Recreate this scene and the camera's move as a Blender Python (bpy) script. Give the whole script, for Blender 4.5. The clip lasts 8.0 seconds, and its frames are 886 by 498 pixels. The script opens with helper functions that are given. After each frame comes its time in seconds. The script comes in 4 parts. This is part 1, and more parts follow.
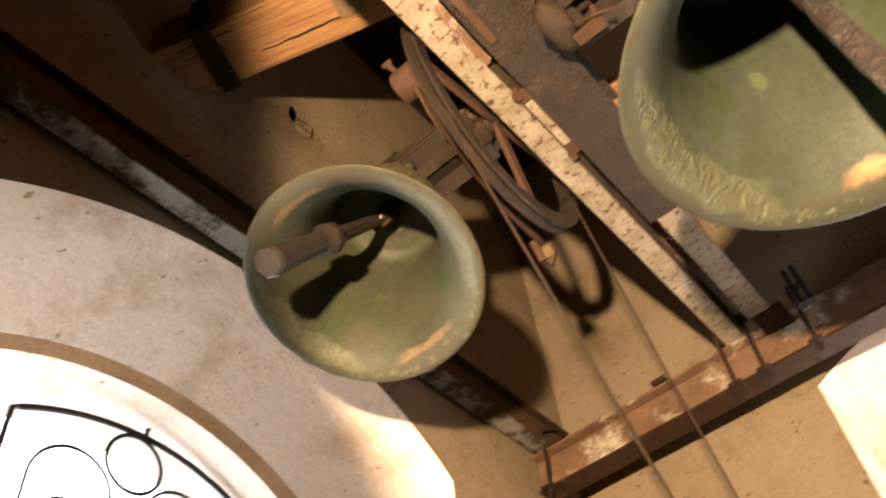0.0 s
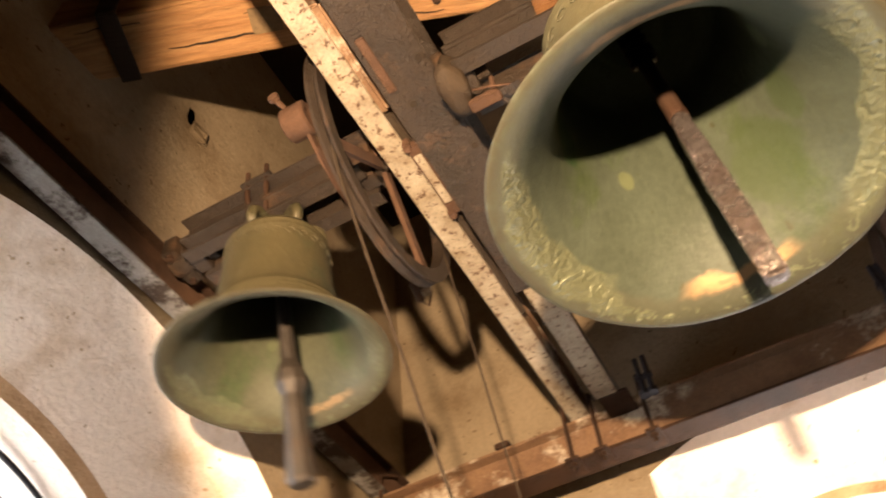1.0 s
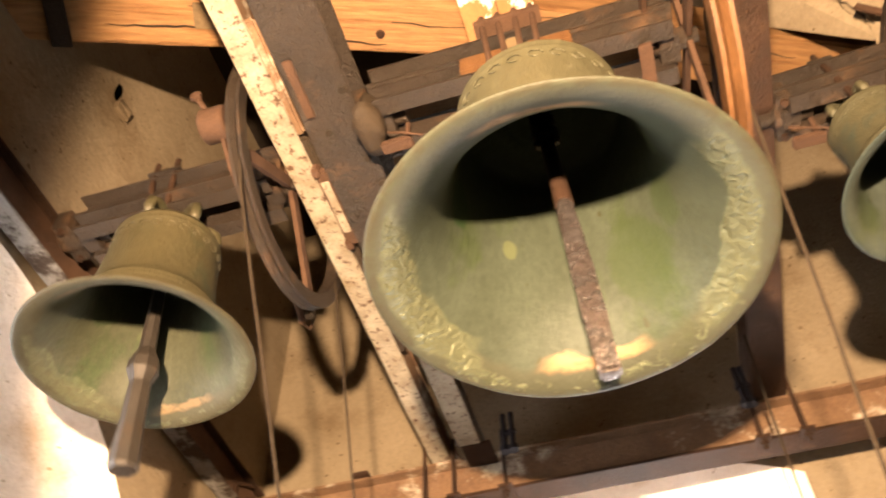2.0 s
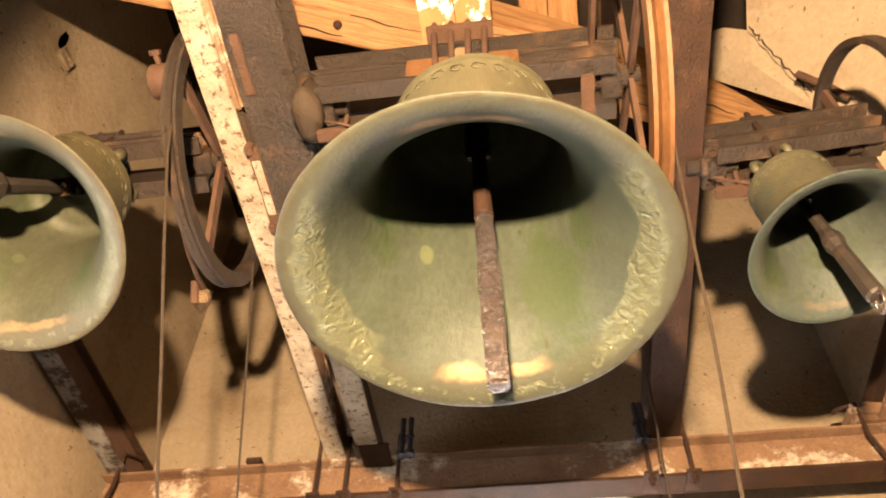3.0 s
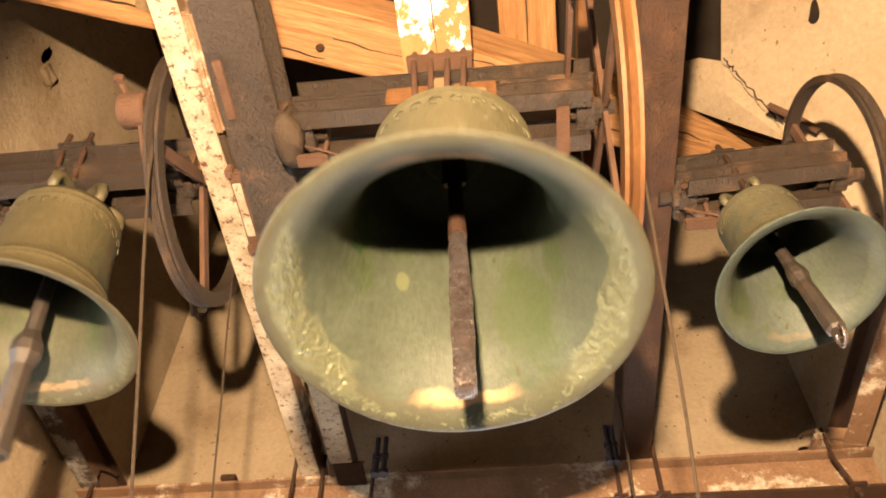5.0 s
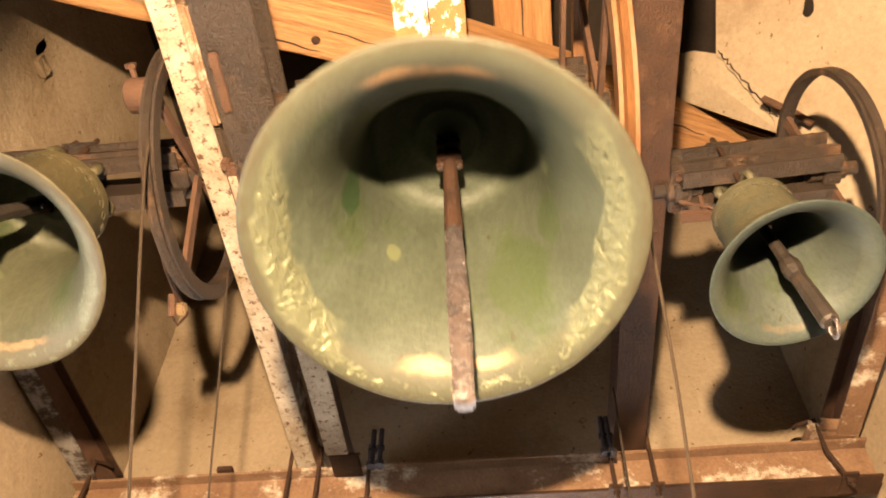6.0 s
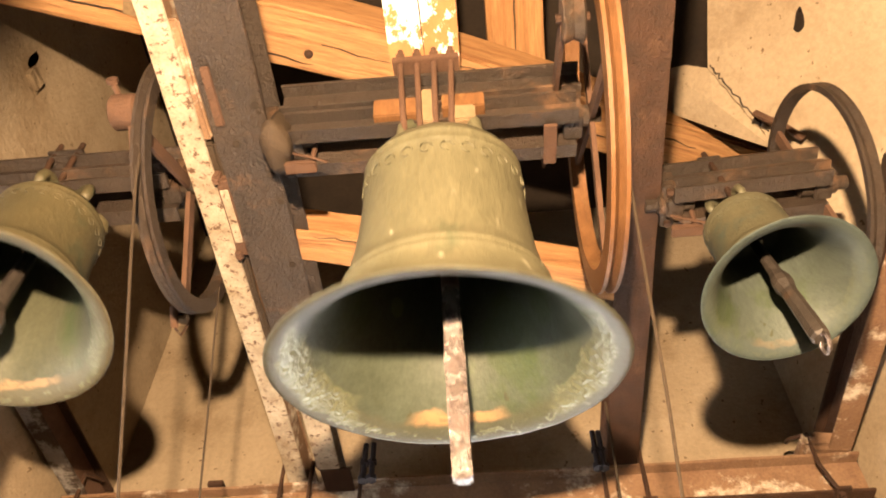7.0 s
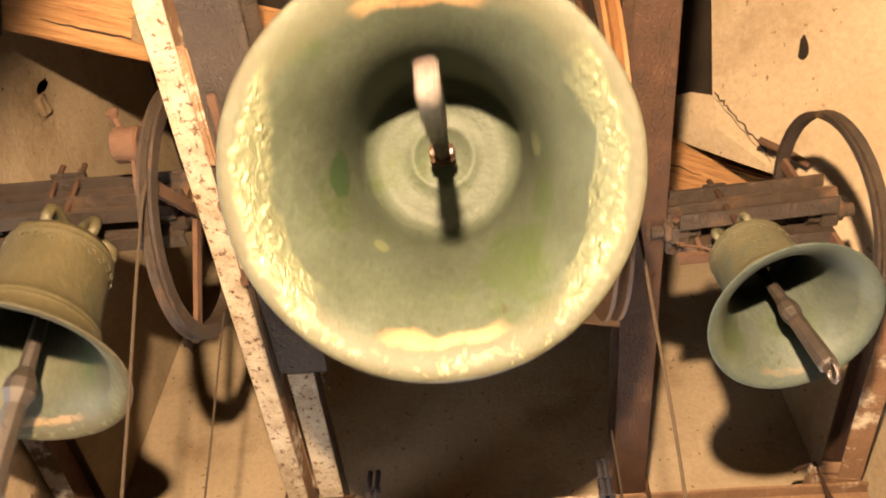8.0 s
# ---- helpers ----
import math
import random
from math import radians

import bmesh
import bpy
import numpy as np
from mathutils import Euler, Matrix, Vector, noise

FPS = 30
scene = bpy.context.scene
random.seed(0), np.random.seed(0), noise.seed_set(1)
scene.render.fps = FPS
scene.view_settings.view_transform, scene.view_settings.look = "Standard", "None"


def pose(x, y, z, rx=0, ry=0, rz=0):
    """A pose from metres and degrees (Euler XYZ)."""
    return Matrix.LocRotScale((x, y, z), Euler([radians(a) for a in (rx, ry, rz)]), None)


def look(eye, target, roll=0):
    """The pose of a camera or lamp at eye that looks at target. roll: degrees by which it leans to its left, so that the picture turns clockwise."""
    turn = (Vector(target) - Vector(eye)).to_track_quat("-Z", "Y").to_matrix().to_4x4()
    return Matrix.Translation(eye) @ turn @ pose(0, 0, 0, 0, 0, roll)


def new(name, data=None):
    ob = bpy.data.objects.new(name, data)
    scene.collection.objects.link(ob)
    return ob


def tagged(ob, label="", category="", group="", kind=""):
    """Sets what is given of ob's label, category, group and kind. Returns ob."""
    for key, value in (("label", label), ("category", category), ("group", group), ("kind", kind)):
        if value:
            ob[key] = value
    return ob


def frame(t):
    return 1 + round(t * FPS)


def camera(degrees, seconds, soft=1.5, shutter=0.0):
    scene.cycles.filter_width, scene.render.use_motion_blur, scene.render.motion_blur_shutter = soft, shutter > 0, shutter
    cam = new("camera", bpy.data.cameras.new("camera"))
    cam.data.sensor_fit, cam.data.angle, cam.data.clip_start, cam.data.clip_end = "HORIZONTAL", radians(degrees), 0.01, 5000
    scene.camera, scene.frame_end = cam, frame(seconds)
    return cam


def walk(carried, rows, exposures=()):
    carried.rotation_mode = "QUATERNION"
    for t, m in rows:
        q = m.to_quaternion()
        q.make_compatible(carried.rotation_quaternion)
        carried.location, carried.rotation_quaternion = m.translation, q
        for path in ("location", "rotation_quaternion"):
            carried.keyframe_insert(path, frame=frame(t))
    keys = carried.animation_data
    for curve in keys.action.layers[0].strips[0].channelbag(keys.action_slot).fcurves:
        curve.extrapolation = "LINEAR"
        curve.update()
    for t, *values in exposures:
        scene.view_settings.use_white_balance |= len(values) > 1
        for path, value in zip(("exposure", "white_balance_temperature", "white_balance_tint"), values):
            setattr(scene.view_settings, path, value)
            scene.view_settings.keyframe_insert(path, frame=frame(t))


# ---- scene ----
cam = camera(55.3, 8.0, soft=1.8, shutter=0.6)
# seconds, eye, target, roll
PATH = [
    (0, (-0.222, 0.209, 1.627), (-0.963, 1.335, 3.133), -9.5),
    (0.5, (-0.189, 0.22, 1.635), (-0.794, 1.378, 3.15), -9.5),
    (1, (-0.115, 0.227, 1.626), (-0.613, 1.425, 3.139), -7.2),
    (1.5, (-0.043, 0.209, 1.621), (-0.468, 1.413, 3.152), -4.0),
    (2, (0.026, 0.186, 1.607), (-0.298, 1.42, 3.147), -2.0),
    (3.5, (0.098, 0.212, 1.582), (-0.06, 1.459, 3.137), 1.8),
    (4, (0.109, 0.153, 1.592), (-0.037, 1.4, 3.149), 1.0),
    (4.5, (0.109, 0.145, 1.585), (-0.032, 1.373, 3.157), 1.0),
    (6, (0.104, 0.135, 1.57), (-0.021, 1.384, 3.127), 0.4),
    (6.5, (0.112, 0.135, 1.579), (-0.01, 1.382, 3.137), 0.1),
    (7, (0.113, 0.13, 1.578), (0.003, 1.36, 3.152), -0.0),
    (7.5, (0.116, 0.126, 1.585), (0.008, 1.339, 3.172), -0.1),
    (8, (0.113, 0.128, 1.585), (-0.005, 1.31, 3.194), 0.6),
]
walk(cam, [(t, look(e, g, r)) for t, e, g, r in PATH], exposures=[(0, -0.62), (1, -0.48), (1.8, -0.12), (2.2, 0.0), (3.3, 0.05), (6, 0.05), (8, 0.0)])

# ---- light: overcast sky through the two windows, one warm floodlight behind the camera ----
world = bpy.data.worlds.new("world")
scene.world = world
world.use_nodes = True
wn = world.node_tree
sky = wn.nodes.new("ShaderNodeTexSky")
sky.sky_type, sky.sun_disc = "NISHITA", False
sky.sun_elevation, sky.sun_rotation = radians(40), radians(200)
wn.links.new(sky.outputs[0], wn.nodes["Background"].inputs[0])
wn.nodes["Background"].inputs[1].default_value = 0.15
sun = bpy.data.lights.new("sun", "SUN")
sun.energy, sun.angle, sun.color = 1.0, radians(12), (1, 0.96, 0.9)
new("sun", sun).matrix_world = pose(0, 0, 12, 50, 0, 20)
lamp = bpy.data.lights.new("floodlight", "SPOT")
lamp.energy, lamp.shadow_soft_size, lamp.color = 5200, 0.05, (1.0, 0.69, 0.41)
lamp.spot_size, lamp.spot_blend = radians(92), 0.16
new("floodlight", lamp).matrix_world = look((0.05, -0.85, 1.71), (0.92, 2.00, 3.57))
scene.view_settings.exposure = 0.0


# ---- materials ----
ALBEDO_SCALE = 0.60  # scales every base colour down, to cut bounced light and deepen shadows


def surf(name, c1, c2, scale=6.0, rough=0.8, metal=0.0, bump=0.3, fine=60.0, c3=None, lo=0.45, hi=0.62, stretch=(1, 1, 1), rough2=None, patch=2.2, dist=0.01, spec=0.15, grit=(0.7, 1.15), specks=None):
    """Two colours mixed by coarse noise, grain in value, an optional third colour in patches, and relief."""
    m = bpy.data.materials.new(name)
    m.use_nodes = True
    nt = m.node_tree
    b = nt.nodes["Principled BSDF"]
    b.inputs["Specular IOR Level"].default_value = spec
    tc = nt.nodes.new("ShaderNodeTexCoord")
    mp = nt.nodes.new("ShaderNodeMapping")
    mp.inputs["Scale"].default_value = stretch
    nt.links.new(tc.outputs["Object"], mp.inputs[0])

    def noi(sc, detail, rg=0.6):
        n = nt.nodes.new("ShaderNodeTexNoise")
        n.inputs["Scale"].default_value, n.inputs["Detail"].default_value, n.inputs["Roughness"].default_value = sc, detail, rg
        nt.links.new(mp.outputs[0], n.inputs["Vector"])
        return n.outputs["Fac"]

    def mixc(fac, a, c, mode="MIX"):
        x = nt.nodes.new("ShaderNodeMix")
        x.data_type, x.blend_type = "RGBA", mode
        for sock, val in ((x.inputs[0], fac), (x.inputs[6], a), (x.inputs[7], c)):
            if isinstance(val, (int, float)):
                sock.default_value = val
            elif isinstance(val, tuple):
                sock.default_value = (*val, 1)
            else:
                nt.links.new(val, sock)
        return x.outputs[2]

    def ramp(v, a, c):
        r = nt.nodes.new("ShaderNodeMapRange")
        r.inputs["From Min"].default_value, r.inputs["From Max"].default_value = a, c
        nt.links.new(v, r.inputs["Value"])
        return r.outputs[0]

    coarse, grain = noi(scale, 6), noi(fine, 5, 0.7)
    col = mixc(ramp(coarse, 0.3, 0.7), c1, c2)
    if c3:
        pm = ramp(noi(patch, 9, 0.72), lo, hi)
        col = mixc(pm, col, c3)
        if rough2 is not None:
            rr = nt.nodes.new("ShaderNodeMapRange")
            rr.inputs["To Min"].default_value, rr.inputs["To Max"].default_value = rough, rough2
            nt.links.new(pm, rr.inputs["Value"])
            nt.links.new(rr.outputs[0], b.inputs["Roughness"])
    if specks:
        col = mixc(ramp(noi(26, 2, 0.5), 0.70, 0.74), col, specks)
        col = mixc(ramp(noi(7, 8, 0.75), 0.66, 0.72), col, specks)
    g = nt.nodes.new("ShaderNodeMapRange")
    g.inputs["From Min"].default_value, g.inputs["From Max"].default_value, g.inputs["To Min"].default_value, g.inputs["To Max"].default_value = 0.25, 0.75, grit[0] * ALBEDO_SCALE, grit[1] * ALBEDO_SCALE
    nt.links.new(grain, g.inputs["Value"])
    col = mixc(1.0, col, g.outputs[0], "MULTIPLY")
    nt.links.new(col, b.inputs["Base Color"])
    if rough2 is None:
        b.inputs["Roughness"].default_value = rough
    b.inputs["Metallic"].default_value = metal
    bp = nt.nodes.new("ShaderNodeBump")
    bp.inputs["Strength"].default_value, bp.inputs["Distance"].default_value = bump, dist
    hgt = nt.nodes.new("ShaderNodeMath")
    hgt.operation = "ADD"
    nt.links.new(coarse, hgt.inputs[0])
    nt.links.new(grain, hgt.inputs[1])
    nt.links.new(hgt.outputs[0], bp.inputs["Height"])
    nt.links.new(bp.outputs[0], b.inputs["Normal"])
    return m


PLASTER = surf("plaster", (0.330, 0.258, 0.176), (0.265, 0.202, 0.132), 2.2, 0.95, 0, 0.55, 38, (0.185, 0.13, 0.078), 0.52, 0.72, patch=1.7, dist=0.014, spec=0.05, grit=(0.84, 1.12), specks=(0.13, 0.088, 0.05))
# limewash, also whitened and warmed to carry the daylight on the reveals
LIME = surf("daylit_limewash", (0.82, 0.74, 0.67), (0.72, 0.62, 0.54), 3.0, 0.9, 0, 0.5, 45, (0.52, 0.40, 0.29), 0.52, 0.70, patch=2.2, dist=0.014, spec=0.05, grit=(1.46, 1.72), specks=(0.40, 0.30, 0.20))
BARE = surf("bare_brown_plaster", (0.40, 0.27, 0.165), (0.31, 0.20, 0.115), 5, 0.95, 0, 0.5, 45, (0.20, 0.12, 0.065), 0.56, 0.70, patch=4, dist=0.012, spec=0.05, grit=(1.6, 2.0))
# near-black: shade of the roof void, holes and gaps is in this colour
NEARBLACK = surf("black_boards_gaps", (0.020, 0.014, 0.010), (0.035, 0.024, 0.016), 4, 0.9, 0, 0.3, 40)
STONEBIT = surf("dusty_stone", (0.20, 0.15, 0.095), (0.14, 0.10, 0.062), 14, 0.95, 0, 0.7, 60, dist=0.014, spec=0.05)
# for surfaces out of view, kept dark to limit bounced lamp light
STONE = surf("dark_unseen_stone", (0.06, 0.05, 0.038), (0.042, 0.036, 0.03), 3, 0.9, 0, 0.3)
RUST = surf("rusty_steel", (0.034, 0.019, 0.012), (0.066, 0.032, 0.018), 9, 0.62, 0.25, 0.6, 90, (0.115, 0.062, 0.034), 0.54, 0.72, patch=5, dist=0.018)
DARK = surf("dark_painted_steel", (0.025, 0.017, 0.012), (0.045, 0.029, 0.018), 6, 0.50, 0.15, 0.8, 70, (0.13, 0.070, 0.036), 0.56, 0.68, patch=4, dist=0.018, spec=0.25)
WHITE = surf("flaking_white_paint", (0.42, 0.36, 0.275), (0.22, 0.165, 0.105), 9, 0.75, 0, 0.6, 90, (0.085, 0.042, 0.02), 0.545, 0.60, patch=34, dist=0.012)
WORNBLUE = surf("worn_grey_paint", (0.252, 0.240, 0.228), (0.180, 0.162, 0.144), 9, 0.75, 0, 0.55, 90, (0.042, 0.027, 0.018), 0.46, 0.55, patch=7, dist=0.006)
DIRTYWHITE = surf("worn_paint_over_rust", (0.175, 0.105, 0.060), (0.11, 0.060, 0.034), 7, 0.8, 0.05, 0.5, 80, (0.42, 0.36, 0.28), 0.53, 0.64, patch=4.5, dist=0.018, grit=(0.95, 1.6))
ORANGE = surf("orange_rust", (0.118, 0.062, 0.037), (0.074, 0.040, 0.025), 14, 0.85, 0.1, 0.5, 120, dist=0.018)
TIMBER = surf("timber", (0.46, 0.255, 0.112), (0.33, 0.160, 0.062), 3.2, 0.72, 0, 0.8, 11, (0.20, 0.080, 0.030), 0.54, 0.70, stretch=(0.7, 9, 9), patch=1.7, dist=0.014, grit=(0.62, 1.2))
LIMED = surf("limewashed_timber", (0.40, 0.205, 0.088), (0.29, 0.135, 0.052), 5, 0.8, 0, 0.6, 40, (0.74, 0.72, 0.67), 0.520, 0.540, stretch=(0.8, 1, 1), patch=3.3, dist=0.012, grit=(0.95, 1.35))
WHEELWOOD = surf("varnished_wheel_wood", (0.182, 0.087, 0.035), (0.105, 0.049, 0.021), 8, 0.42, 0, 0.4, 50, (0.235, 0.130, 0.052), 0.56, 0.74, patch=6, stretch=(3, 1, 1))
IRON = surf("clapper_iron", (0.100, 0.085, 0.080), (0.15, 0.128, 0.124), 14, 0.22, 0.85, 0.6, 60, (0.045, 0.030, 0.023), 0.44, 0.66, rough2=0.42, patch=22, dist=0.012, spec=0.5, grit=(1.3, 2.2))
DULLIRON = surf("dull_forged_iron", (0.036, 0.029, 0.024), (0.055, 0.043, 0.034), 12, 0.48, 0.35, 0.5, 60, (0.07, 0.044, 0.028), 0.56, 0.68, patch=10, dist=0.008, spec=0.3)
BLACKIRON = surf("black_iron", (0.03, 0.03, 0.04), (0.05, 0.045, 0.05), 12, 0.6, 0.3, 0.3)
ROPE = surf("hemp_rope", (0.050, 0.034, 0.021), (0.032, 0.022, 0.014), 60, 0.95, 0, 0.5, 300)
CLOTH = surf("greasy_leather", (0.054, 0.036, 0.022), (0.034, 0.023, 0.014), 9, 0.7, 0, 0.6, 60, dist=0.012)
PALE = surf("pale_wood", (0.19, 0.13, 0.07), (0.198, 0.132, 0.072), 8, 0.8, 0, 0.3, 50)


def bronze(name, rad, hgt, drop, tint=(0.041, 0.049, 0.032), light=(0.064, 0.077, 0.055), lip=(0.068, 0.063, 0.040), wear=1.0, sheen=(0.150, 0.160, 0.098)):
    """The inside of a bell: grey-green patina, an olive lip, hammered bright patches on the sound bow at the two sides, bare metal where the clapper strikes, darker green stains."""
    m = surf(name, tint, light, 5, 0.5, 0.1, 0.35, 70, (0.046, 0.062, 0.028), 0.55, 0.66, stretch=(1, 1, 0.5), patch=3.0, dist=0.006, spec=0.18, specks=(0.044, 0.046, 0.024))
    nt = m.node_tree
    b = nt.nodes["Principled BSDF"]
    src = b.inputs["Base Color"].links[0].from_socket

    def math_(op, a, c=0.0, d=0.0):
        n = nt.nodes.new("ShaderNodeMath")
        n.operation = op
        for i, v in enumerate((a, c, d)):
            if isinstance(v, (int, float)):
                n.inputs[i].default_value = v
            else:
                nt.links.new(v, n.inputs[i])
        return n.outputs[0]

    def step(v, a, c):
        r = nt.nodes.new("ShaderNodeMapRange")
        r.interpolation_type = "SMOOTHSTEP"
        r.inputs["From Min"].default_value, r.inputs["From Max"].default_value = a, c
        nt.links.new(v, r.inputs["Value"])
        return r.outputs[0]

    def both(*f):
        out = f[0]
        for g in f[1:]:
            out = math_("MULTIPLY", out, g)
        return out

    def noi(scale, detail=5, distort=0.0):
        n = nt.nodes.new("ShaderNodeTexNoise")
        n.inputs["Scale"].default_value, n.inputs["Detail"].default_value, n.inputs["Distortion"].default_value = scale, detail, distort
        nt.links.new(tc.outputs["Object"], n.inputs["Vector"])
        return n.outputs["Fac"]

    def lay(fac, a, c):
        k = nt.nodes.new("ShaderNodeMix")
        k.data_type = "RGBA"
        nt.links.new(fac, k.inputs[0])
        nt.links.new(a, k.inputs[6])
        k.inputs[7].default_value = (*(v * ALBEDO_SCALE for v in c), 1)
        return k.outputs[2]

    tc = nt.nodes.new("ShaderNodeTexCoord")
    sp = nt.nodes.new("ShaderNodeSeparateXYZ")
    nt.links.new(tc.outputs["Object"], sp.inputs[0])
    coarse, fine = noi(4.2 / rad, 6), noi(14 / rad, 5, 0.5)
    wob = math_("MULTIPLY_ADD", coarse, 0.36, -0.18)
    x, y, z = (math_("DIVIDE", sp.outputs[i], rad) for i in range(3))
    rr = math_("SQRT", math_("ADD", math_("MULTIPLY", x, x), math_("MULTIPLY", y, y)))
    rw = math_("MULTIPLY_ADD", wob, 0.45, rr)
    src = lay(math_("MULTIPLY", step(rw, 0.80, 0.85), 0.5), src, lip)
    src = lay(both(step(rr, 0.93, 0.97), step(fine, 0.35, 0.6)), src, tuple(0.75 * v for v in lip))
    # green stains on the wall: bearing, height over the mouth, reach
    for bearing_, h, reach, col, much in ((52, 0.28, 0.24, (0.036, 0.052, 0.018), 0.6), (20, 0.36, 0.13, (0.034, 0.050, 0.018), 0.6), (178, 0.47, 0.12, (0.020, 0.042, 0.014), 0.85), (-8, 0.47, 0.07, (0.105, 0.125, 0.070), 0.8), (130, 0.45, 0.055, (0.105, 0.118, 0.056), 0.7)):
        r = 0.58 if h < 0.4 else 0.53
        c = (r * math.cos(radians(bearing_)), r * math.sin(radians(bearing_)), (h * hgt - drop) / rad)
        d = math_("SQRT", math_("ADD", math_("ADD", math_("POWER", math_("SUBTRACT", x, c[0]), 2.0), math_("POWER", math_("SUBTRACT", y, c[1]), 2.0)), math_("MULTIPLY", math_("POWER", math_("SUBTRACT", z, c[2]), 2.0), 0.45)))
        d = math_("MULTIPLY_ADD", wob, reach * 3.2, d)
        src = lay(math_("MULTIPLY", math_("SUBTRACT", 1.0, step(d, reach * 0.78, reach)), much * wear), src, col)
    band = both(step(rw, 0.77, 0.79), math_("SUBTRACT", 1.0, step(rw, 0.90, 0.935)))
    side = step(math_("ADD", math_("ABSOLUTE", x), math_("MULTIPLY_ADD", wob, 0.9, math_("MULTIPLY", y, 0.10))), 0.62, 0.72)
    ham = both(band, side, math_("MULTIPLY_ADD", step(fine, 0.36, 0.60), 0.45, 0.55))
    low = both(step(rw, 0.86, 0.90), math_("SUBTRACT", 1.0, step(rw, 0.95, 0.97)), step(fine, 0.52, 0.62), step(y, 0.45, 0.6))
    ham = math_("MULTIPLY", math_("MAXIMUM", ham, math_("MULTIPLY", low, 0.8)), wear)
    rb = math_("MULTIPLY_ADD", wob, 0.35, rr)
    strike = step(math_("SUBTRACT", math_("ABSOLUTE", y), math_("MULTIPLY", math_("ABSOLUTE", x), 0.95)), 0.42, 0.62)
    bare = both(step(rb, 0.775, 0.80), math_("SUBTRACT", 1.0, step(rb, 0.83, 0.86)), strike, math_("MULTIPLY_ADD", step(fine, 0.34, 0.5), 0.5, 0.5))
    bare = math_("MULTIPLY", bare, 0.85 * wear)
    src = lay(ham, src, sheen)
    src = lay(bare, src, (0.36, 0.22, 0.11))
    nt.links.new(src, b.inputs["Base Color"])
    nt.links.new(math_("MULTIPLY_ADD", ham, -0.22, 0.55), b.inputs["Roughness"])
    nt.links.new(math_("MULTIPLY_ADD", math_("MAXIMUM", ham, bare), 0.45, 0.04), b.inputs["Metallic"])
    bp = nt.nodes.new("ShaderNodeBump")
    bp.inputs["Distance"].default_value = 0.03
    nt.links.new(math_("MULTIPLY_ADD", ham, 0.55, 0.04), bp.inputs["Strength"])
    nt.links.new(noi(36, 4, 0.8), bp.inputs["Height"])
    nt.links.new(b.inputs["Normal"].links[0].from_socket, bp.inputs["Normal"])
    nt.links.new(bp.outputs[0], b.inputs["Normal"])
    return m


# ---- mesh helpers ----
def part(name, bm, material, parent=None, label="", smooth=False):
    me = bpy.data.meshes.new(name)
    bmesh.ops.recalc_face_normals(bm, faces=bm.faces[:])
    if smooth:
        for f in bm.faces:
            f.smooth = True
    bm.to_mesh(me)
    bm.free()
    me.materials.append(material)
    o = new(name, me)
    o.parent = parent
    if label:
        o["label"] = label
    return o


def thing(name, at, label, category, group="", kind=""):
    e = new(name)
    e.matrix_basis = at
    return tagged(e, label, category, group, kind)


def bm_box(lo, hi, bevel=0.004, bm=None, cuts=0, rough=0.0):
    b = bmesh.new()
    bmesh.ops.create_cube(b, size=1)
    for v in b.verts:
        v.co = Vector([(lo[i] + hi[i]) / 2 + v.co[i] * (hi[i] - lo[i]) for i in range(3)])
    if cuts:
        d = [hi[i] - lo[i] for i in range(3)]
        ax = d.index(max(d))
        es = [e for e in b.edges if abs((e.verts[0].co - e.verts[1].co)[ax]) > 0.9 * d[ax]]
        bmesh.ops.subdivide_edges(b, edges=es, cuts=cuts, use_grid_fill=True)
    if bevel:
        es = [e for e in b.edges if len(e.link_faces) == 2 and e.calc_face_angle(0) > 0.5]
        bmesh.ops.bevel(b, geom=es, offset=bevel, segments=2, affect="EDGES", clamp_overlap=True)
    if rough:
        for v in b.verts:
            v.co += noise.noise_vector(v.co * 5) * rough
    return merge(bm, b)


def merge(bm, b):
    if bm is None:
        return b
    me = bpy.data.meshes.new("scratch")
    b.to_mesh(me)
    b.free()
    bm.from_mesh(me)
    bpy.data.meshes.remove(me)
    return bm


def bm_tube(pts, r, seg=10, bm=None, flat=None, closed=False):
    """A round tube of radius r (a number, or one for each point), or a flat bar of flat=(width, thickness), along points."""
    b = bmesh.new()
    pts = [Vector(p) for p in pts]
    n = len(pts)
    rings = []
    up = Vector((0, 0, 1))
    for i, p in enumerate(pts):
        a, c = pts[(i - 1) % n if closed else max(i - 1, 0)], pts[(i + 1) % n if closed else min(i + 1, n - 1)]
        d = (c - a).normalized()
        ref = Vector((1, 0, 0)) if abs(d.x) < 0.9 else up
        u = (ref - d * ref.dot(d)).normalized()
        w = d.cross(u)
        rad = r[i] if isinstance(r, (list, tuple)) else r
        if flat:
            off = [(flat[0] / 2, flat[1] / 2), (-flat[0] / 2, flat[1] / 2), (-flat[0] / 2, -flat[1] / 2), (flat[0] / 2, -flat[1] / 2)]
        else:
            off = [(rad * math.cos(k * math.tau / seg), rad * math.sin(k * math.tau / seg)) for k in range(seg)]
        rings.append([b.verts.new(p + u * x + w * y) for x, y in off])
    m = len(rings[0])
    for i in range(n if closed else n - 1):
        r0, r1 = rings[i], rings[(i + 1) % n]
        for k in range(m):
            b.faces.new((r0[k], r0[(k + 1) % m], r1[(k + 1) % m], r1[k]))
    if not closed:
        b.faces.new(rings[0][::-1])
        b.faces.new(rings[-1])
    return merge(bm, b)


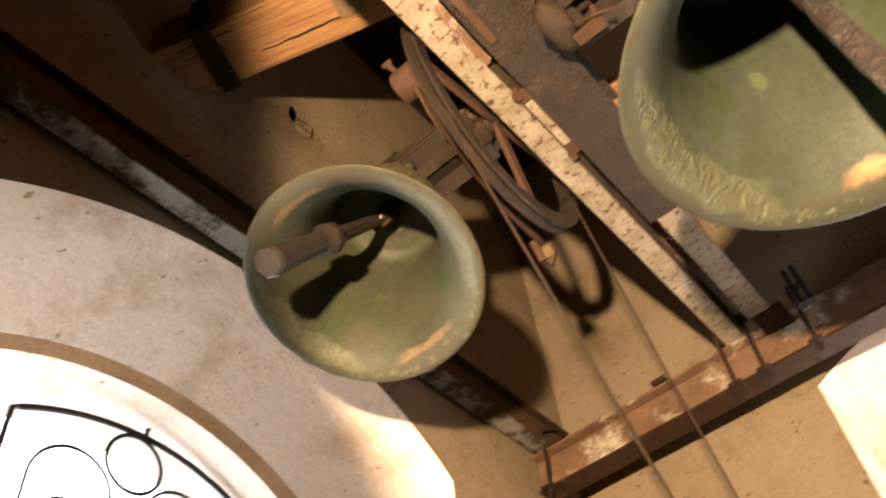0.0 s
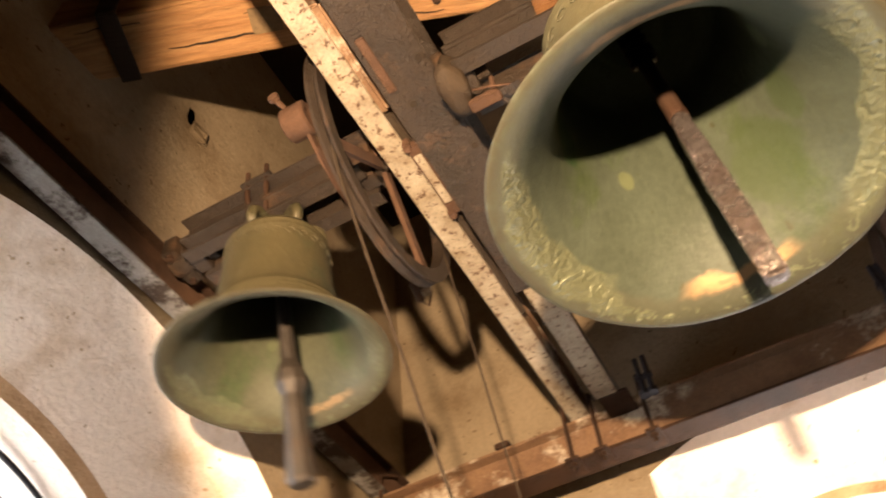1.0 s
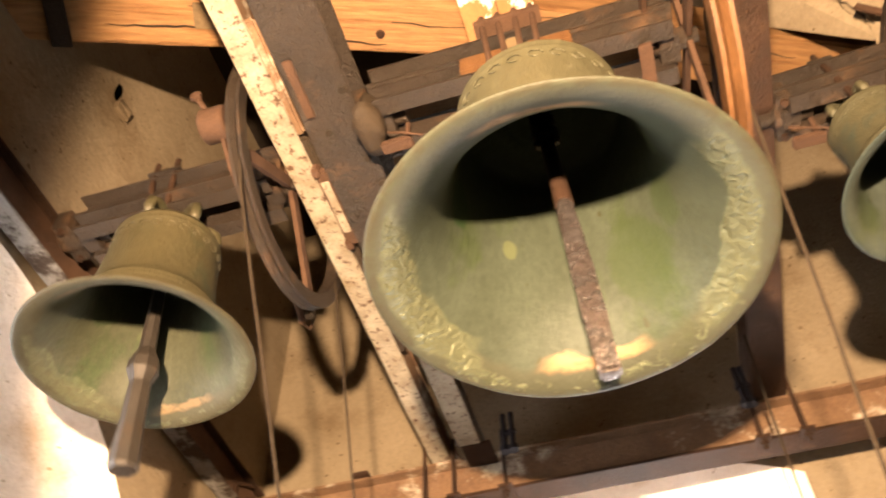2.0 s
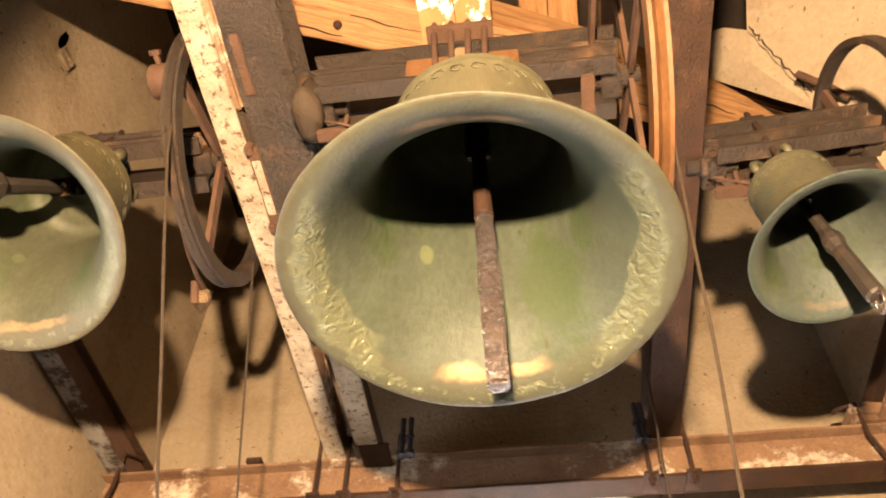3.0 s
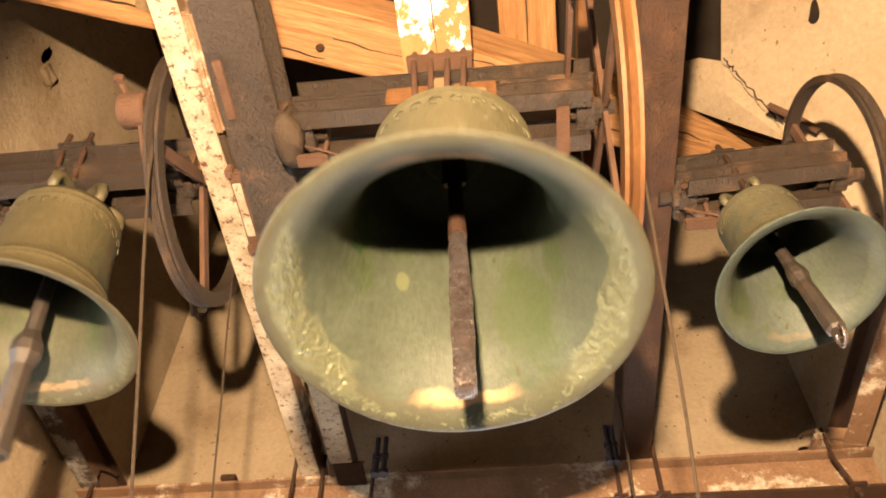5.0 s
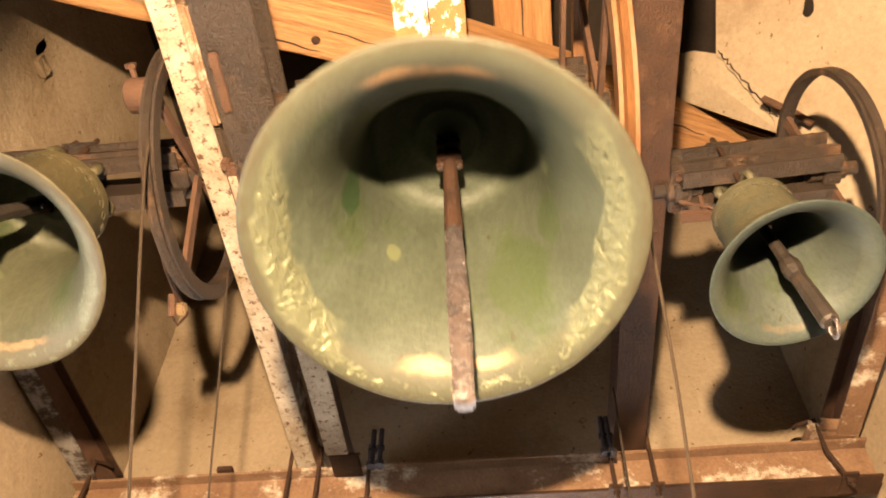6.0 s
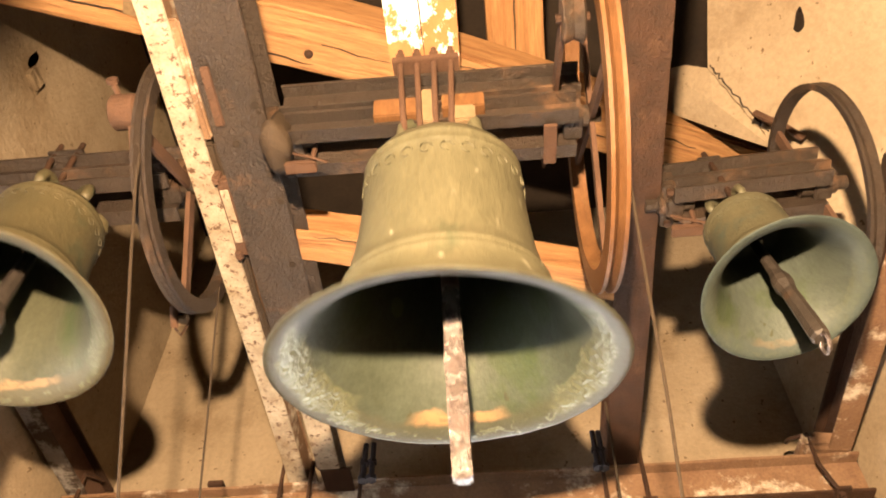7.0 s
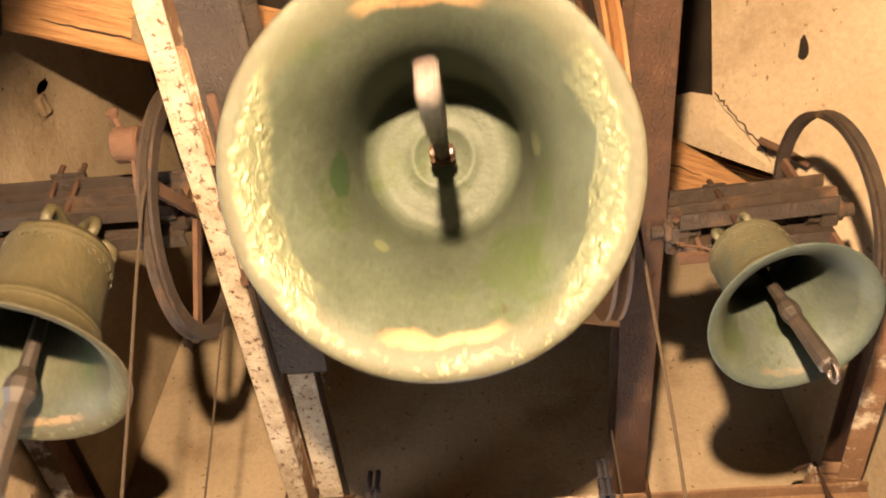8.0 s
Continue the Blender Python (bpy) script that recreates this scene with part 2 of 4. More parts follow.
def bm_lathe(prof, steps=72, bm=None, axis="z"):
    b = bmesh.new()
    rings = []
    for r, h in prof:
        if r < 1e-6:
            rings.append([b.verts.new((0, 0, h))])
        else:
            rings.append([b.verts.new((r * math.cos(k * math.tau / steps), r * math.sin(k * math.tau / steps), h)) for k in range(steps)])
    for a, c in zip(rings, rings[1:]):
        for k in range(steps):
            j = (k + 1) % steps
            if len(a) == 1 and len(c) > 1:
                b.faces.new((a[0], c[k], c[j]))
            elif len(c) == 1 and len(a) > 1:
                b.faces.new((a[k], c[0], a[j]))
            elif len(a) > 1:
                b.faces.new((a[k], a[j], c[j], c[k]))
    if axis == "x":
        bmesh.ops.rotate(b, verts=b.verts[:], cent=(0, 0, 0), matrix=Matrix.Rotation(math.pi / 2, 3, "Y"))
    return merge(bm, b)


def bm_hoop(r_out, r_in, x0, x1, a0=0.0, a1=360.0, n=72, groove=0.0, bm=None):
    """A wheel rim (or an arc of one) in the yz plane, between x0 and x1, with a groove for the rope."""
    b = bmesh.new()
    full = a1 - a0 >= 359.9
    xm, e = (x0 + x1) / 2, (x1 - x0) * 0.28
    sec = [(x0, r_in), (x1, r_in), (x1, r_out), (xm + e, r_out), (xm, r_out - groove), (xm - e, r_out), (x0, r_out)]
    rings = []
    for k in range(n if full else n + 1):
        a = radians(a0 + (a1 - a0) * k / n)
        rings.append([b.verts.new((x, math.cos(a) * r, math.sin(a) * r)) for x, r in sec])
    m = len(sec)
    for i in range(n):
        r0, r1 = rings[i], rings[(i + 1) % len(rings)]
        for k in range(m):
            b.faces.new((r0[k], r0[(k + 1) % m], r1[(k + 1) % m], r1[k]))
    if not full:
        b.faces.new(rings[0])
        b.faces.new(rings[-1][::-1])
    return merge(bm, b)


def bm_prism(poly, lo, hi, axis=1, bevel=0.0, bm=None):
    """A flat outline pushed out along an axis; the outline is given in the two other axes in order."""
    b = bmesh.new()
    def at(p, h):
        q = list(p)
        q.insert(axis, h)
        return q
    f0 = [b.verts.new(at(p, lo)) for p in poly]
    f1 = [b.verts.new(at(p, hi)) for p in poly]
    n = len(poly)
    b.faces.new(f0)
    b.faces.new(f1[::-1])
    for k in range(n):
        b.faces.new((f0[k], f0[(k + 1) % n], f1[(k + 1) % n], f1[k]))
    if bevel:
        bmesh.ops.bevel(b, geom=b.edges[:], offset=bevel, segments=1, affect="EDGES", clamp_overlap=True)
    return merge(bm, b)


def hexnut(p, r, h, axis, bm=None):
    b = bmesh.new()
    bmesh.ops.create_cone(b, cap_ends=True, segments=6, radius1=r, radius2=r, depth=h)
    rot = {"x": Matrix.Rotation(math.pi / 2, 4, "Y"), "y": Matrix.Rotation(math.pi / 2, 4, "X"), "z": Matrix.Identity(4)}[axis]
    bmesh.ops.transform(b, matrix=Matrix.Translation(p) @ rot, verts=b.verts[:])
    return merge(bm, b)


# ---- the room ----
XL, XR, YF, YB, ZC = -1.905, 1.64, 3.63, -2.2, 6.4


def arch(c, half, sill, spring, crown, n=28):
    """The outline of an opening with a segmental arch, from one foot over the top to the other."""
    rise = crown - spring
    rad = (half * half + rise * rise) / (2 * rise)
    top = math.asin(min(1, half / rad))
    return [(c - half, sill)] + [(c + rad * math.sin(-top + 2 * top * k / n), crown - rad + rad * math.cos(-top + 2 * top * k / n)) for k in range(n + 1)] + [(c + half, sill)]


def pierced_wall(name, swap, face, inner, outer, u0, u1, ring_a, ring_b, ring_c):
    """A wall with a splayed, arched window opening: ring_a on the room's face, ring_b at depth inner, ring_c at the outside."""
    b = bmesh.new()
    P = (lambda u, z, d: (d, u, z)) if swap else (lambda u, z, d: (u, d, z))
    def V(u, z, d):
        return b.verts.new(P(u, z, d))
    def side(ring, d):
        for (ua, za), (ub, zb) in zip(ring[1:-1], ring[2:-1]):
            b.faces.new((V(ua, za, d), V(ub, zb, d), V(ub, ZC + 0.2, d), V(ua, ZC + 0.2, d)))
        b.faces.new([V(u0, 0, d), V(ring[0][0], 0, d), V(ring[0][0], ring[0][1], d), V(ring[1][0], ring[1][1], d), V(ring[1][0], ZC + 0.2, d), V(u0, ZC + 0.2, d)])
        b.faces.new([V(u1, 0, d), V(ring[-1][0], 0, d), V(ring[-1][0], ring[-1][1], d), V(ring[-2][0], ring[-2][1], d), V(ring[-2][0], ZC + 0.2, d), V(u1, ZC + 0.2, d)])
        b.faces.new([V(ring[0][0], 0, d), V(ring[-1][0], 0, d), V(ring[-1][0], ring[-1][1], d), V(ring[0][0], ring[0][1], d)])
    side(ring_a, face)
    side(ring_c, outer)
    wall = b
    bmesh.ops.remove_doubles(wall, verts=wall.verts[:], dist=0.0005)
    tagged(part(name, wall, PLASTER), kind="structure")
    b = bmesh.new()
    for r0, d0, r1, d1 in ((ring_a, face, ring_b, inner), (ring_b, inner, ring_c, outer)):
        n = len(r0)
        cuts = 10
        for k in range(n):
            j = (k + 1) % n
            for c in range(cuts):
                q = []
                for i, s in ((k, c), (j, c), (j, c + 1), (k, c + 1)):
                    f = s / cuts
                    q.append(V(r0[i][0] + (r1[i][0] - r0[i][0]) * f, r0[i][1] + (r1[i][1] - r0[i][1]) * f, d0 + (d1 - d0) * f))
                b.faces.new(q)
    n = len(ring_a)
    for i, f in enumerate(b.faces):
        if i < n * 10 and i % 10 == 9:
            f.material_index = 1
    bmesh.ops.remove_doubles(b, verts=b.verts[:], dist=0.0005)
    r = part("window_reveal", b, LIME)
    r.data.materials.append(BARE)
    return tagged(r, kind="structure")


LA = arch(1.50, 1.06, 1.5, 3.50, 3.90)
LB = arch(1.42, 0.86, 1.6, 3.22, 3.58)
LC = arch(1.42, 0.82, 1.62, 3.20, 3.55)
pierced_wall("wall_left", True, XL, XL - 0.42, XL - 0.75, YB, YF + 0.6, LA, LB, LC)
FA = arch(0.03, 0.69, 1.5, 3.80, 3.97)
FB = arch(0.03, 0.60, 1.6, 3.32, 3.62)
FC = arch(0.03, 0.57, 1.62, 3.30, 3.59)
pierced_wall("wall_far", False, YF, YF + 0.42, YF + 0.75, XL - 0.6, XR + 0.4, FA, FB, FC)
tagged(part("wall_right", bm_prism([(XR - 0.02, YF), (XR + 2.02, YB), (XR + 2.5, YB), (XR + 0.5, YF)], 0, ZC + 0.2, 2), PLASTER), kind="structure")
# back wall and floor are unseen; their dark colour holds down the fill
tagged(part("wall_back", bm_box((XL - 0.6, YB - 0.4, 0), (XR + 2.5, YB, ZC + 0.2), 0), STONE), kind="structure")
tagged(part("floor", bm_box((XL - 0.6, YB - 0.4, -0.2), (XR + 2.5, YF + 0.6, -0.002), 0), STONE), kind="structure")
# ceiling boards coloured near-black for the unlit void overhead
tagged(part("ceiling", bm_box((XL, YB, ZC), (XR + 2.1, YF, ZC + 0.12), 0), NEARBLACK), kind="structure")
tagged(part("ground", bm_box((-400, -400, -6.2), (400, 400, -6), 0), STONE), kind="structure")


# the plastered squinch that leans in over the right-hand corner, and the masonry behind the timber end
def on_squinch(y, z, lift=0.0):
    return Vector((1.47 - (0.50 * (y - 2.1) + 0.48 * (z - 4.6)) / 0.72, y, z)) + Vector((-0.72, -0.50, -0.48)) * lift


CRACK = [(1.983, 5.165), (2.021, 5.064), (2.073, 4.913), (2.123, 4.77)]
bm = bmesh.new()
rim = []
for (y0, z0), (y1, z1) in zip(CRACK, CRACK[1:]):
    rim += [(y0 + (y1 - y0) * k / 6 + 0.012 * noise.noise(Vector((z0 * 9, k * 0.8, 1))), z0 + (z1 - z0) * k / 6) for k in range(6)]
rim += [(2.123, 4.77), (2.327, 4.555), (2.40, 4.279), (2.229, 4.032), (1.45, 3.93), (0.2, 4.58), (0.2, 6.35), (0.99, 6.04)]
front = [bm.verts.new(on_squinch(*q)) for q in rim]
back = [bm.verts.new(on_squinch(*q, -0.22)) for q in rim]
bm.faces.new(front)
bm.faces.new(back[::-1])
for k in range(len(rim)):
    bm.faces.new((front[k], front[(k + 1) % len(rim)], back[(k + 1) % len(rim)], back[k]))
tagged(part("wall_squinch", bm, PLASTER), kind="structure")
bm = bmesh.new()
edge = [(2.059, 5.345), (2.008, 5.27), (1.984, 5.167), (2.023, 5.062), (2.075, 4.912), (2.125, 4.768), (2.158, 4.705), (2.179, 4.873), (2.21, 5.213)]
front = [bm.verts.new(on_squinch(y, z, -0.025) + noise.noise_vector(Vector((y, z, 0)) * 9) * 0.012) for y, z in edge]
back = [bm.verts.new(on_squinch(y, z, -0.24)) for y, z in edge]
mid_v = bm.verts.new(on_squinch(sum(q[0] for q in edge) / len(edge), sum(q[1] for q in edge) / len(edge), 0.02))
for k in range(len(edge)):
    j = (k + 1) % len(edge)
    bm.faces.new((front[k], front[j], mid_v))
    bm.faces.new((front[k], back[k], back[j], front[j]))
bm.faces.new(back[::-1])
tagged(part("wall_masonry", bm, PLASTER), kind="structure")


# bright overcast daylight outside the two windows
GLOW = bpy.data.materials.new("bright_overcast")
GLOW.use_nodes = True
gb = GLOW.node_tree.nodes["Principled BSDF"]
gb.inputs["Base Color"].default_value = (0, 0, 0, 1)
gb.inputs["Emission Color"].default_value = (1.0, 0.965, 0.94, 1)
gb.inputs["Emission Strength"].default_value = 18.0
tagged(part("backdrop", bm_box((-4.9, -2.5, 0.0), (-4.8, 6.0, 7.5), 0), GLOW), kind="structure")
tagged(part("backdrop", bm_box((-4.0, 6.5, 0.0), (4.0, 6.6, 7.5), 0), GLOW), kind="structure")


def putlog_stump(x, y, z):
    """A broken stone left in an old socket of the wall, with a dark gap along one edge."""
    t = thing("putlog_stump", pose(x, y, z), "broken grey stone in an old wall socket", "wall stone", kind="structure")
    bm = bm_box((-0.03, -0.055, -0.075), (0.022, 0.06, 0.06), 0.02, cuts=4)
    for v in bm.verts:
        v.co += noise.noise_vector(v.co * 16 + Vector((3, 1, 0))) * 0.022
    part("stone", bm, STONEBIT, t)
    bm = bmesh.new()
    ring = []
    for k in range(14):
        a = math.tau * k / 14
        f = 1 + 0.35 * noise.noise(Vector((k * 0.9, 4, 2)))
        ring.append(bm.verts.new((0.006, -0.062 + 0.024 * math.cos(a) * f, 0.045 + 0.062 * math.sin(a) * f)))
    bm.faces.new(ring)
    bmesh.ops.solidify(bm, geom=bm.faces[:], thickness=0.005)
    # near-black patch on the wall for the shaded gap
    part("gap", bm, NEARBLACK, t)


putlog_stump(XL, 1.72, 5.10)


# ---- window grilles ----
def grille(name, swap, d, c, half, sill, spring, crown, label):
    t = thing(name, Matrix.Identity(4), label, "window grille")
    P = (lambda u, z: (d, u, z)) if swap else (lambda u, z: (u, d, z))
    ring = arch(c, half, sill, spring, crown)
    part("outer_bar", bm_tube([P(*q) for q in ring], 0.011, 8), BLACKIRON, t)
    for k in range(1, 4):
        u = c - half + 2 * half * k / 4
        part("upright", bm_tube([P(u, sill), P(u, spring - 0.42)], 0.008, 6), BLACKIRON, t)
    r = 0.108
    part("ring", bm_tube([P(c + r * math.cos(a * math.tau / 28), crown - 0.012 - r + r * math.sin(a * math.tau / 28)) for a in range(28)], 0.008, 6, closed=True), BLACKIRON, t)
    for k in (-1, 1):
        u = c + k * 0.205
        legs = [(u - 0.144, spring - 0.42)] + [(u - 0.144 * math.cos(math.pi * i / 16), spring - 0.19 + 0.144 * math.sin(math.pi * i / 16)) for i in range(17)] + [(u + 0.144, spring - 0.42)]
        part("scroll", bm_tube([P(*q) for q in legs], 0.007, 6), BLACKIRON, t)
        part("small_ring", bm_tube([P(c + k * 0.21 + 0.07 * math.cos(a * math.tau / 20), spring - 0.30 + 0.07 * math.sin(a * math.tau / 20)) for a in range(20)], 0.006, 6, closed=True), BLACKIRON, t)
    part("spike", bm_tube([P(c + 0.025, crown - 0.01), P(c + 0.028, crown + 0.075)], 0.008, 6), BLACKIRON, t)
    return t


grille("window_grille", True, XL - 0.56, 1.516, 0.45, 1.65, 3.412, 3.522, "black wrought-iron grille with rings in an arched window")
grille("window_grille", False, YF + 0.56, 0.03, 0.45, 1.65, 3.34, 3.45, "black wrought-iron grille with rings in an arched window")


# ---- the steel frame ----
def girder(x0, x1, y0, y1, z0, h, web, bottom, top, label, lean=0):
    """A rolled steel joist along y: bottom flange, web and top flange."""
    t = thing("steel_beam", pose(0, 0, z0), label, "steel beam", "beams of the bell frame")
    xm = (x0 + x1) / 2 + lean
    part("bottom_flange", bm_box((x0, y0, 0), (x1, y1, 0.012), 0.003, cuts=40, rough=0.0025), bottom, t)
    part("web", bm_box((xm - 0.006, y0, 0.012), (xm + 0.006, y1, h - 0.012), 0), web, t)
    part("top_flange", bm_box((x0, y0, h - 0.012), (x1, y1, h), 0.003, cuts=40, rough=0.002), top, t)
    return t


ZB = 3.90
girder(-1.87, -1.78, YB, 3.42, ZB, 0.18, ORANGE, WORNBLUE, RUST, "rusty steel joist with flaking white flange along the wall", 0)
white = girder(-0.85, -0.765, YB, 3.42, ZB, 0.14, DIRTYWHITE, WHITE, DIRTYWHITE, "steel joist with flaking white paint and rust spots", 0.03)
darkb = girder(-0.725, -0.545, YB, 2.35, ZB - 0.02, 0.20, DARK, DARK, DARK, "dark brown painted steel girder with bolt holes")
# flange end coloured white for window light, then brown for its shaded tip
part("pale_lit_end", bm_box((-0.70, 2.352, 0.0), (-0.60, 3.10, 0.014), 0.003, cuts=8, rough=0.002), WHITE, darkb, "pale end of the flange, window light put into its white colour")
part("shaded_end", bm_box((-0.69, 3.102, 0.0), (-0.56, 3.42, 0.014), 0.003, cuts=6, rough=0.003), RUST, darkb)
part("end_web", bm_box((-0.641, 2.352, 0.014), (-0.629, 3.42, 0.19), 0), DARK, darkb)
rightb = girder(0.555, 0.69, YB, 3.42, ZB, 0.20, DARK, RUST, RUST, "rust-brown steel girder carrying two bell bearings", -0.02)
girder(1.50, 1.60, YB, 3.42, ZB, 0.16, RUST, DIRTYWHITE, RUST, "rusty steel joist with worn white paint along the wall")

# bolt heads and holes on the girders
for x, y in ((-0.575, 1.575), (-0.565, 1.68), (-0.58, 1.95), (-0.57, 1.32), (-0.66, 1.45)):
    # a near-black disc draws the dark of the hole
    part("bolt_hole", bm_tube([(x, y, -0.004), (x, y, 0.002)], 0.011, 12), NEARBLACK, darkb)
for k in range(46):
    y = random.uniform(1.0, 2.6)
    x = random.choice((-0.71, -0.56)) + random.uniform(-0.012, 0.06) * (1 if k % 2 else 0.3)
    x = min(max(x, -0.72), -0.552)
    r = random.uniform(0.003, 0.007)
    part("rust_scab", bm_lathe([(0, -r * 0.7), (r * 0.8, -r * 0.4), (r, 0.0)], 7, None), DARK, darkb).matrix_basis = pose(x, y, 0.001)
for k in range(40):
    y = random.uniform(1.2, 2.6)
    x = random.uniform(0.565, 0.68)
    r = random.uniform(0.003, 0.008)
    part("rust_scab", bm_lathe([(0, -r * 0.7), (r * 0.8, -r * 0.4), (r, 0.0)], 7, None), RUST, rightb).matrix_basis = pose(x, y, 0.001)

# the transverse joist under the girders
cross = thing("cross_beam", pose(0, 0, 3.70), "rusty brown steel cross joist carrying the bell frame", "steel beam", "beams of the bell frame")
part("top_flange", bm_box((XL + 0.01, 3.20, 0.186), (XR - 0.01, 3.33, 0.199), 0.003, cuts=40, rough=0.003), DIRTYWHITE, cross)
part("web", bm_box((XL + 0.01, 3.258, 0.014), (XR - 0.01, 3.27, 0.186), 0), DIRTYWHITE, cross)
part("bottom_flange", bm_box((XL + 0.01, 3.20, 0), (XR - 0.01, 3.33, 0.014), 0.003, cuts=40, rough=0.003), RUST, cross)
part("clip", bm_box((-1.22, 3.185, 0.199), (-1.15, 3.24, 0.225), 0.004), RUST, cross)


bm = bm_box((1.40, 3.16, 3.905), (1.60, 3.36, 3.975), 0.02, cuts=5)
for v in bm.verts:
    v.co += noise.noise_vector(v.co * 14) * 0.03
mortar = thing("mortar_lump", pose(0, 0, 0), "crumbling pale mortar at the end of the cross joist", "mortar")
part("mass", bm, DIRTYWHITE, mortar)


def u_bolt(x, y, lean=0.0):
    t = thing("u_bolt", pose(x, y, 3.92), "rusty threaded clamp bolt holding a girder to the cross joist", "clamp bolt", "clamp bolts of the frame")
    part("rod", bm_tube([(lean, 0.06, 0.10), (0, -0.02, 0.06), (0, -0.022, -0.1), (-lean, -0.022, -0.29)], 0.0095, 8), RUST, t)
    part("nut", hexnut((-lean * 0.9, -0.022, -0.262), 0.018, 0.018, "z"), RUST, t)
    part("washer_plate", bm_box((-0.03 - lean, -0.05, -0.245), (0.03 - lean, 0.09, -0.232), 0.002), RUST, t)
    part("hook", bm_tube([(lean, 0.06, 0.10), (lean, 0.10, 0.115)], 0.009, 8), RUST, t)


for x, l in ((-1.80, 0.02), (-0.875, 0.0), (-0.745, 0.0), (-0.52, 0.0), (0.53, 0.0), (0.70, 0.0), (1.43, -0.05)):
    u_bolt(x, 3.19, l)
for x in (-0.49, -0.455, 0.50, 0.525):
    t = thing("girder_bolt", pose(x, 3.02 + abs(x) * 0.1, 3.93), "black square-headed bolt beside a girder end", "bolt", "girder bolts")
    part("shank", bm_tube([(0, 0, 0.05), (0, 0, -0.13)], 0.012, 8), BLACKIRON, t)
    part("head", hexnut((0, 0, -0.135), 0.024, 0.022, "z"), BLACKIRON, t)
    part("collar", hexnut((0, 0, -0.05), 0.02, 0.016, "z"), BLACKIRON, t)

# clamp plate on the white joist
t = thing("clamp_plate", pose(-0.735, 1.74, 3.895), "bent rusty clamp plate with pale paint on the white joist", "clamp")
part("plate", bm_box((-0.03, -0.16, -0.012), (0.022, 0.16, 0.02), 0.006, cuts=6, rough=0.006), ORANGE, t)
part("painted_face", bm_box((-0.022, -0.12, -0.017), (0.006, 0.10, -0.0125), 0.002, cuts=4, rough=0.003), WHITE, t)
part("upper_lip", bm_box((-0.036, -0.175, -0.02), (-0.01, -0.14, 0.03), 0.005), ORANGE, t)
part("lower_lip", bm_box((-0.036, 0.14, -0.02), (-0.01, 0.175, 0.03), 0.005), ORANGE, t)
# a slip of wood driven between the joist and the girder
t = thing("wooden_shim", pose(-0.690, 1.28, 3.872, 0, 0, 0), "orange-brown slip of wood jammed under the dark girder", "wedge")
part("slip", bm_box((-0.014, -0.10, -0.006), (0.014, 0.10, 0.007), 0.003, cuts=5, rough=0.003), ORANGE, t)
# strips added in the white joist: brown for its inner web, dark for the recess
t = thing("joist_strips", pose(0, 0, 0), "brown and dark strips added for the white joist's inner web", "mortar crust")
part("crust", bm_box((-0.79, 1.05, 3.915), (-0.746, 1.46, 3.94), 0.008, cuts=14, rough=0.014), DIRTYWHITE, t)
part("dark_strip", bm_box((-0.79, 1.47, 3.915), (-0.744, 2.5, 3.94), 0.008, cuts=18, rough=0.012), CLOTH, t)

# scrap iron tied to the wall-side joist
t = thing("iron_scrap", pose(-1.70, 2.0, 3.90), "tangle of rusty iron hooks and rods tied to the joist", "scrap iron")
for k in range(7):
    a = k * 0.9
    p0 = Vector((-0.05 + 0.02 * math.cos(a), -0.12 + 0.045 * k, 0.02))
    part("rod", bm_tube([p0, p0 + Vector((0.03 * math.sin(a * 2), 0.03, -0.05)), p0 + Vector((0.06 + 0.03 * math.cos(a), 0.02 + 0.04 * math.sin(a), 0.05 + 0.05 * math.sin(a * 1.3))), p0 + Vector((0.10, 0.05 * math.cos(a), 0.10))], 0.007, 7), RUST if k % 2 else ORANGE, t)
part("strap", bm_tube([(-0.16, 0.05, -0.02), (0.0, 0.06, -0.03), (0.08, 0.03, 0.0), (0.09, 0.02, 0.10)], 0, flat=(0.022, 0.006)), ORANGE, t)
part("block", bm_box((-0.02, -0.05, -0.01), (0.05, 0.03, 0.05), 0.01, cuts=2, rough=0.01), RUST, t)


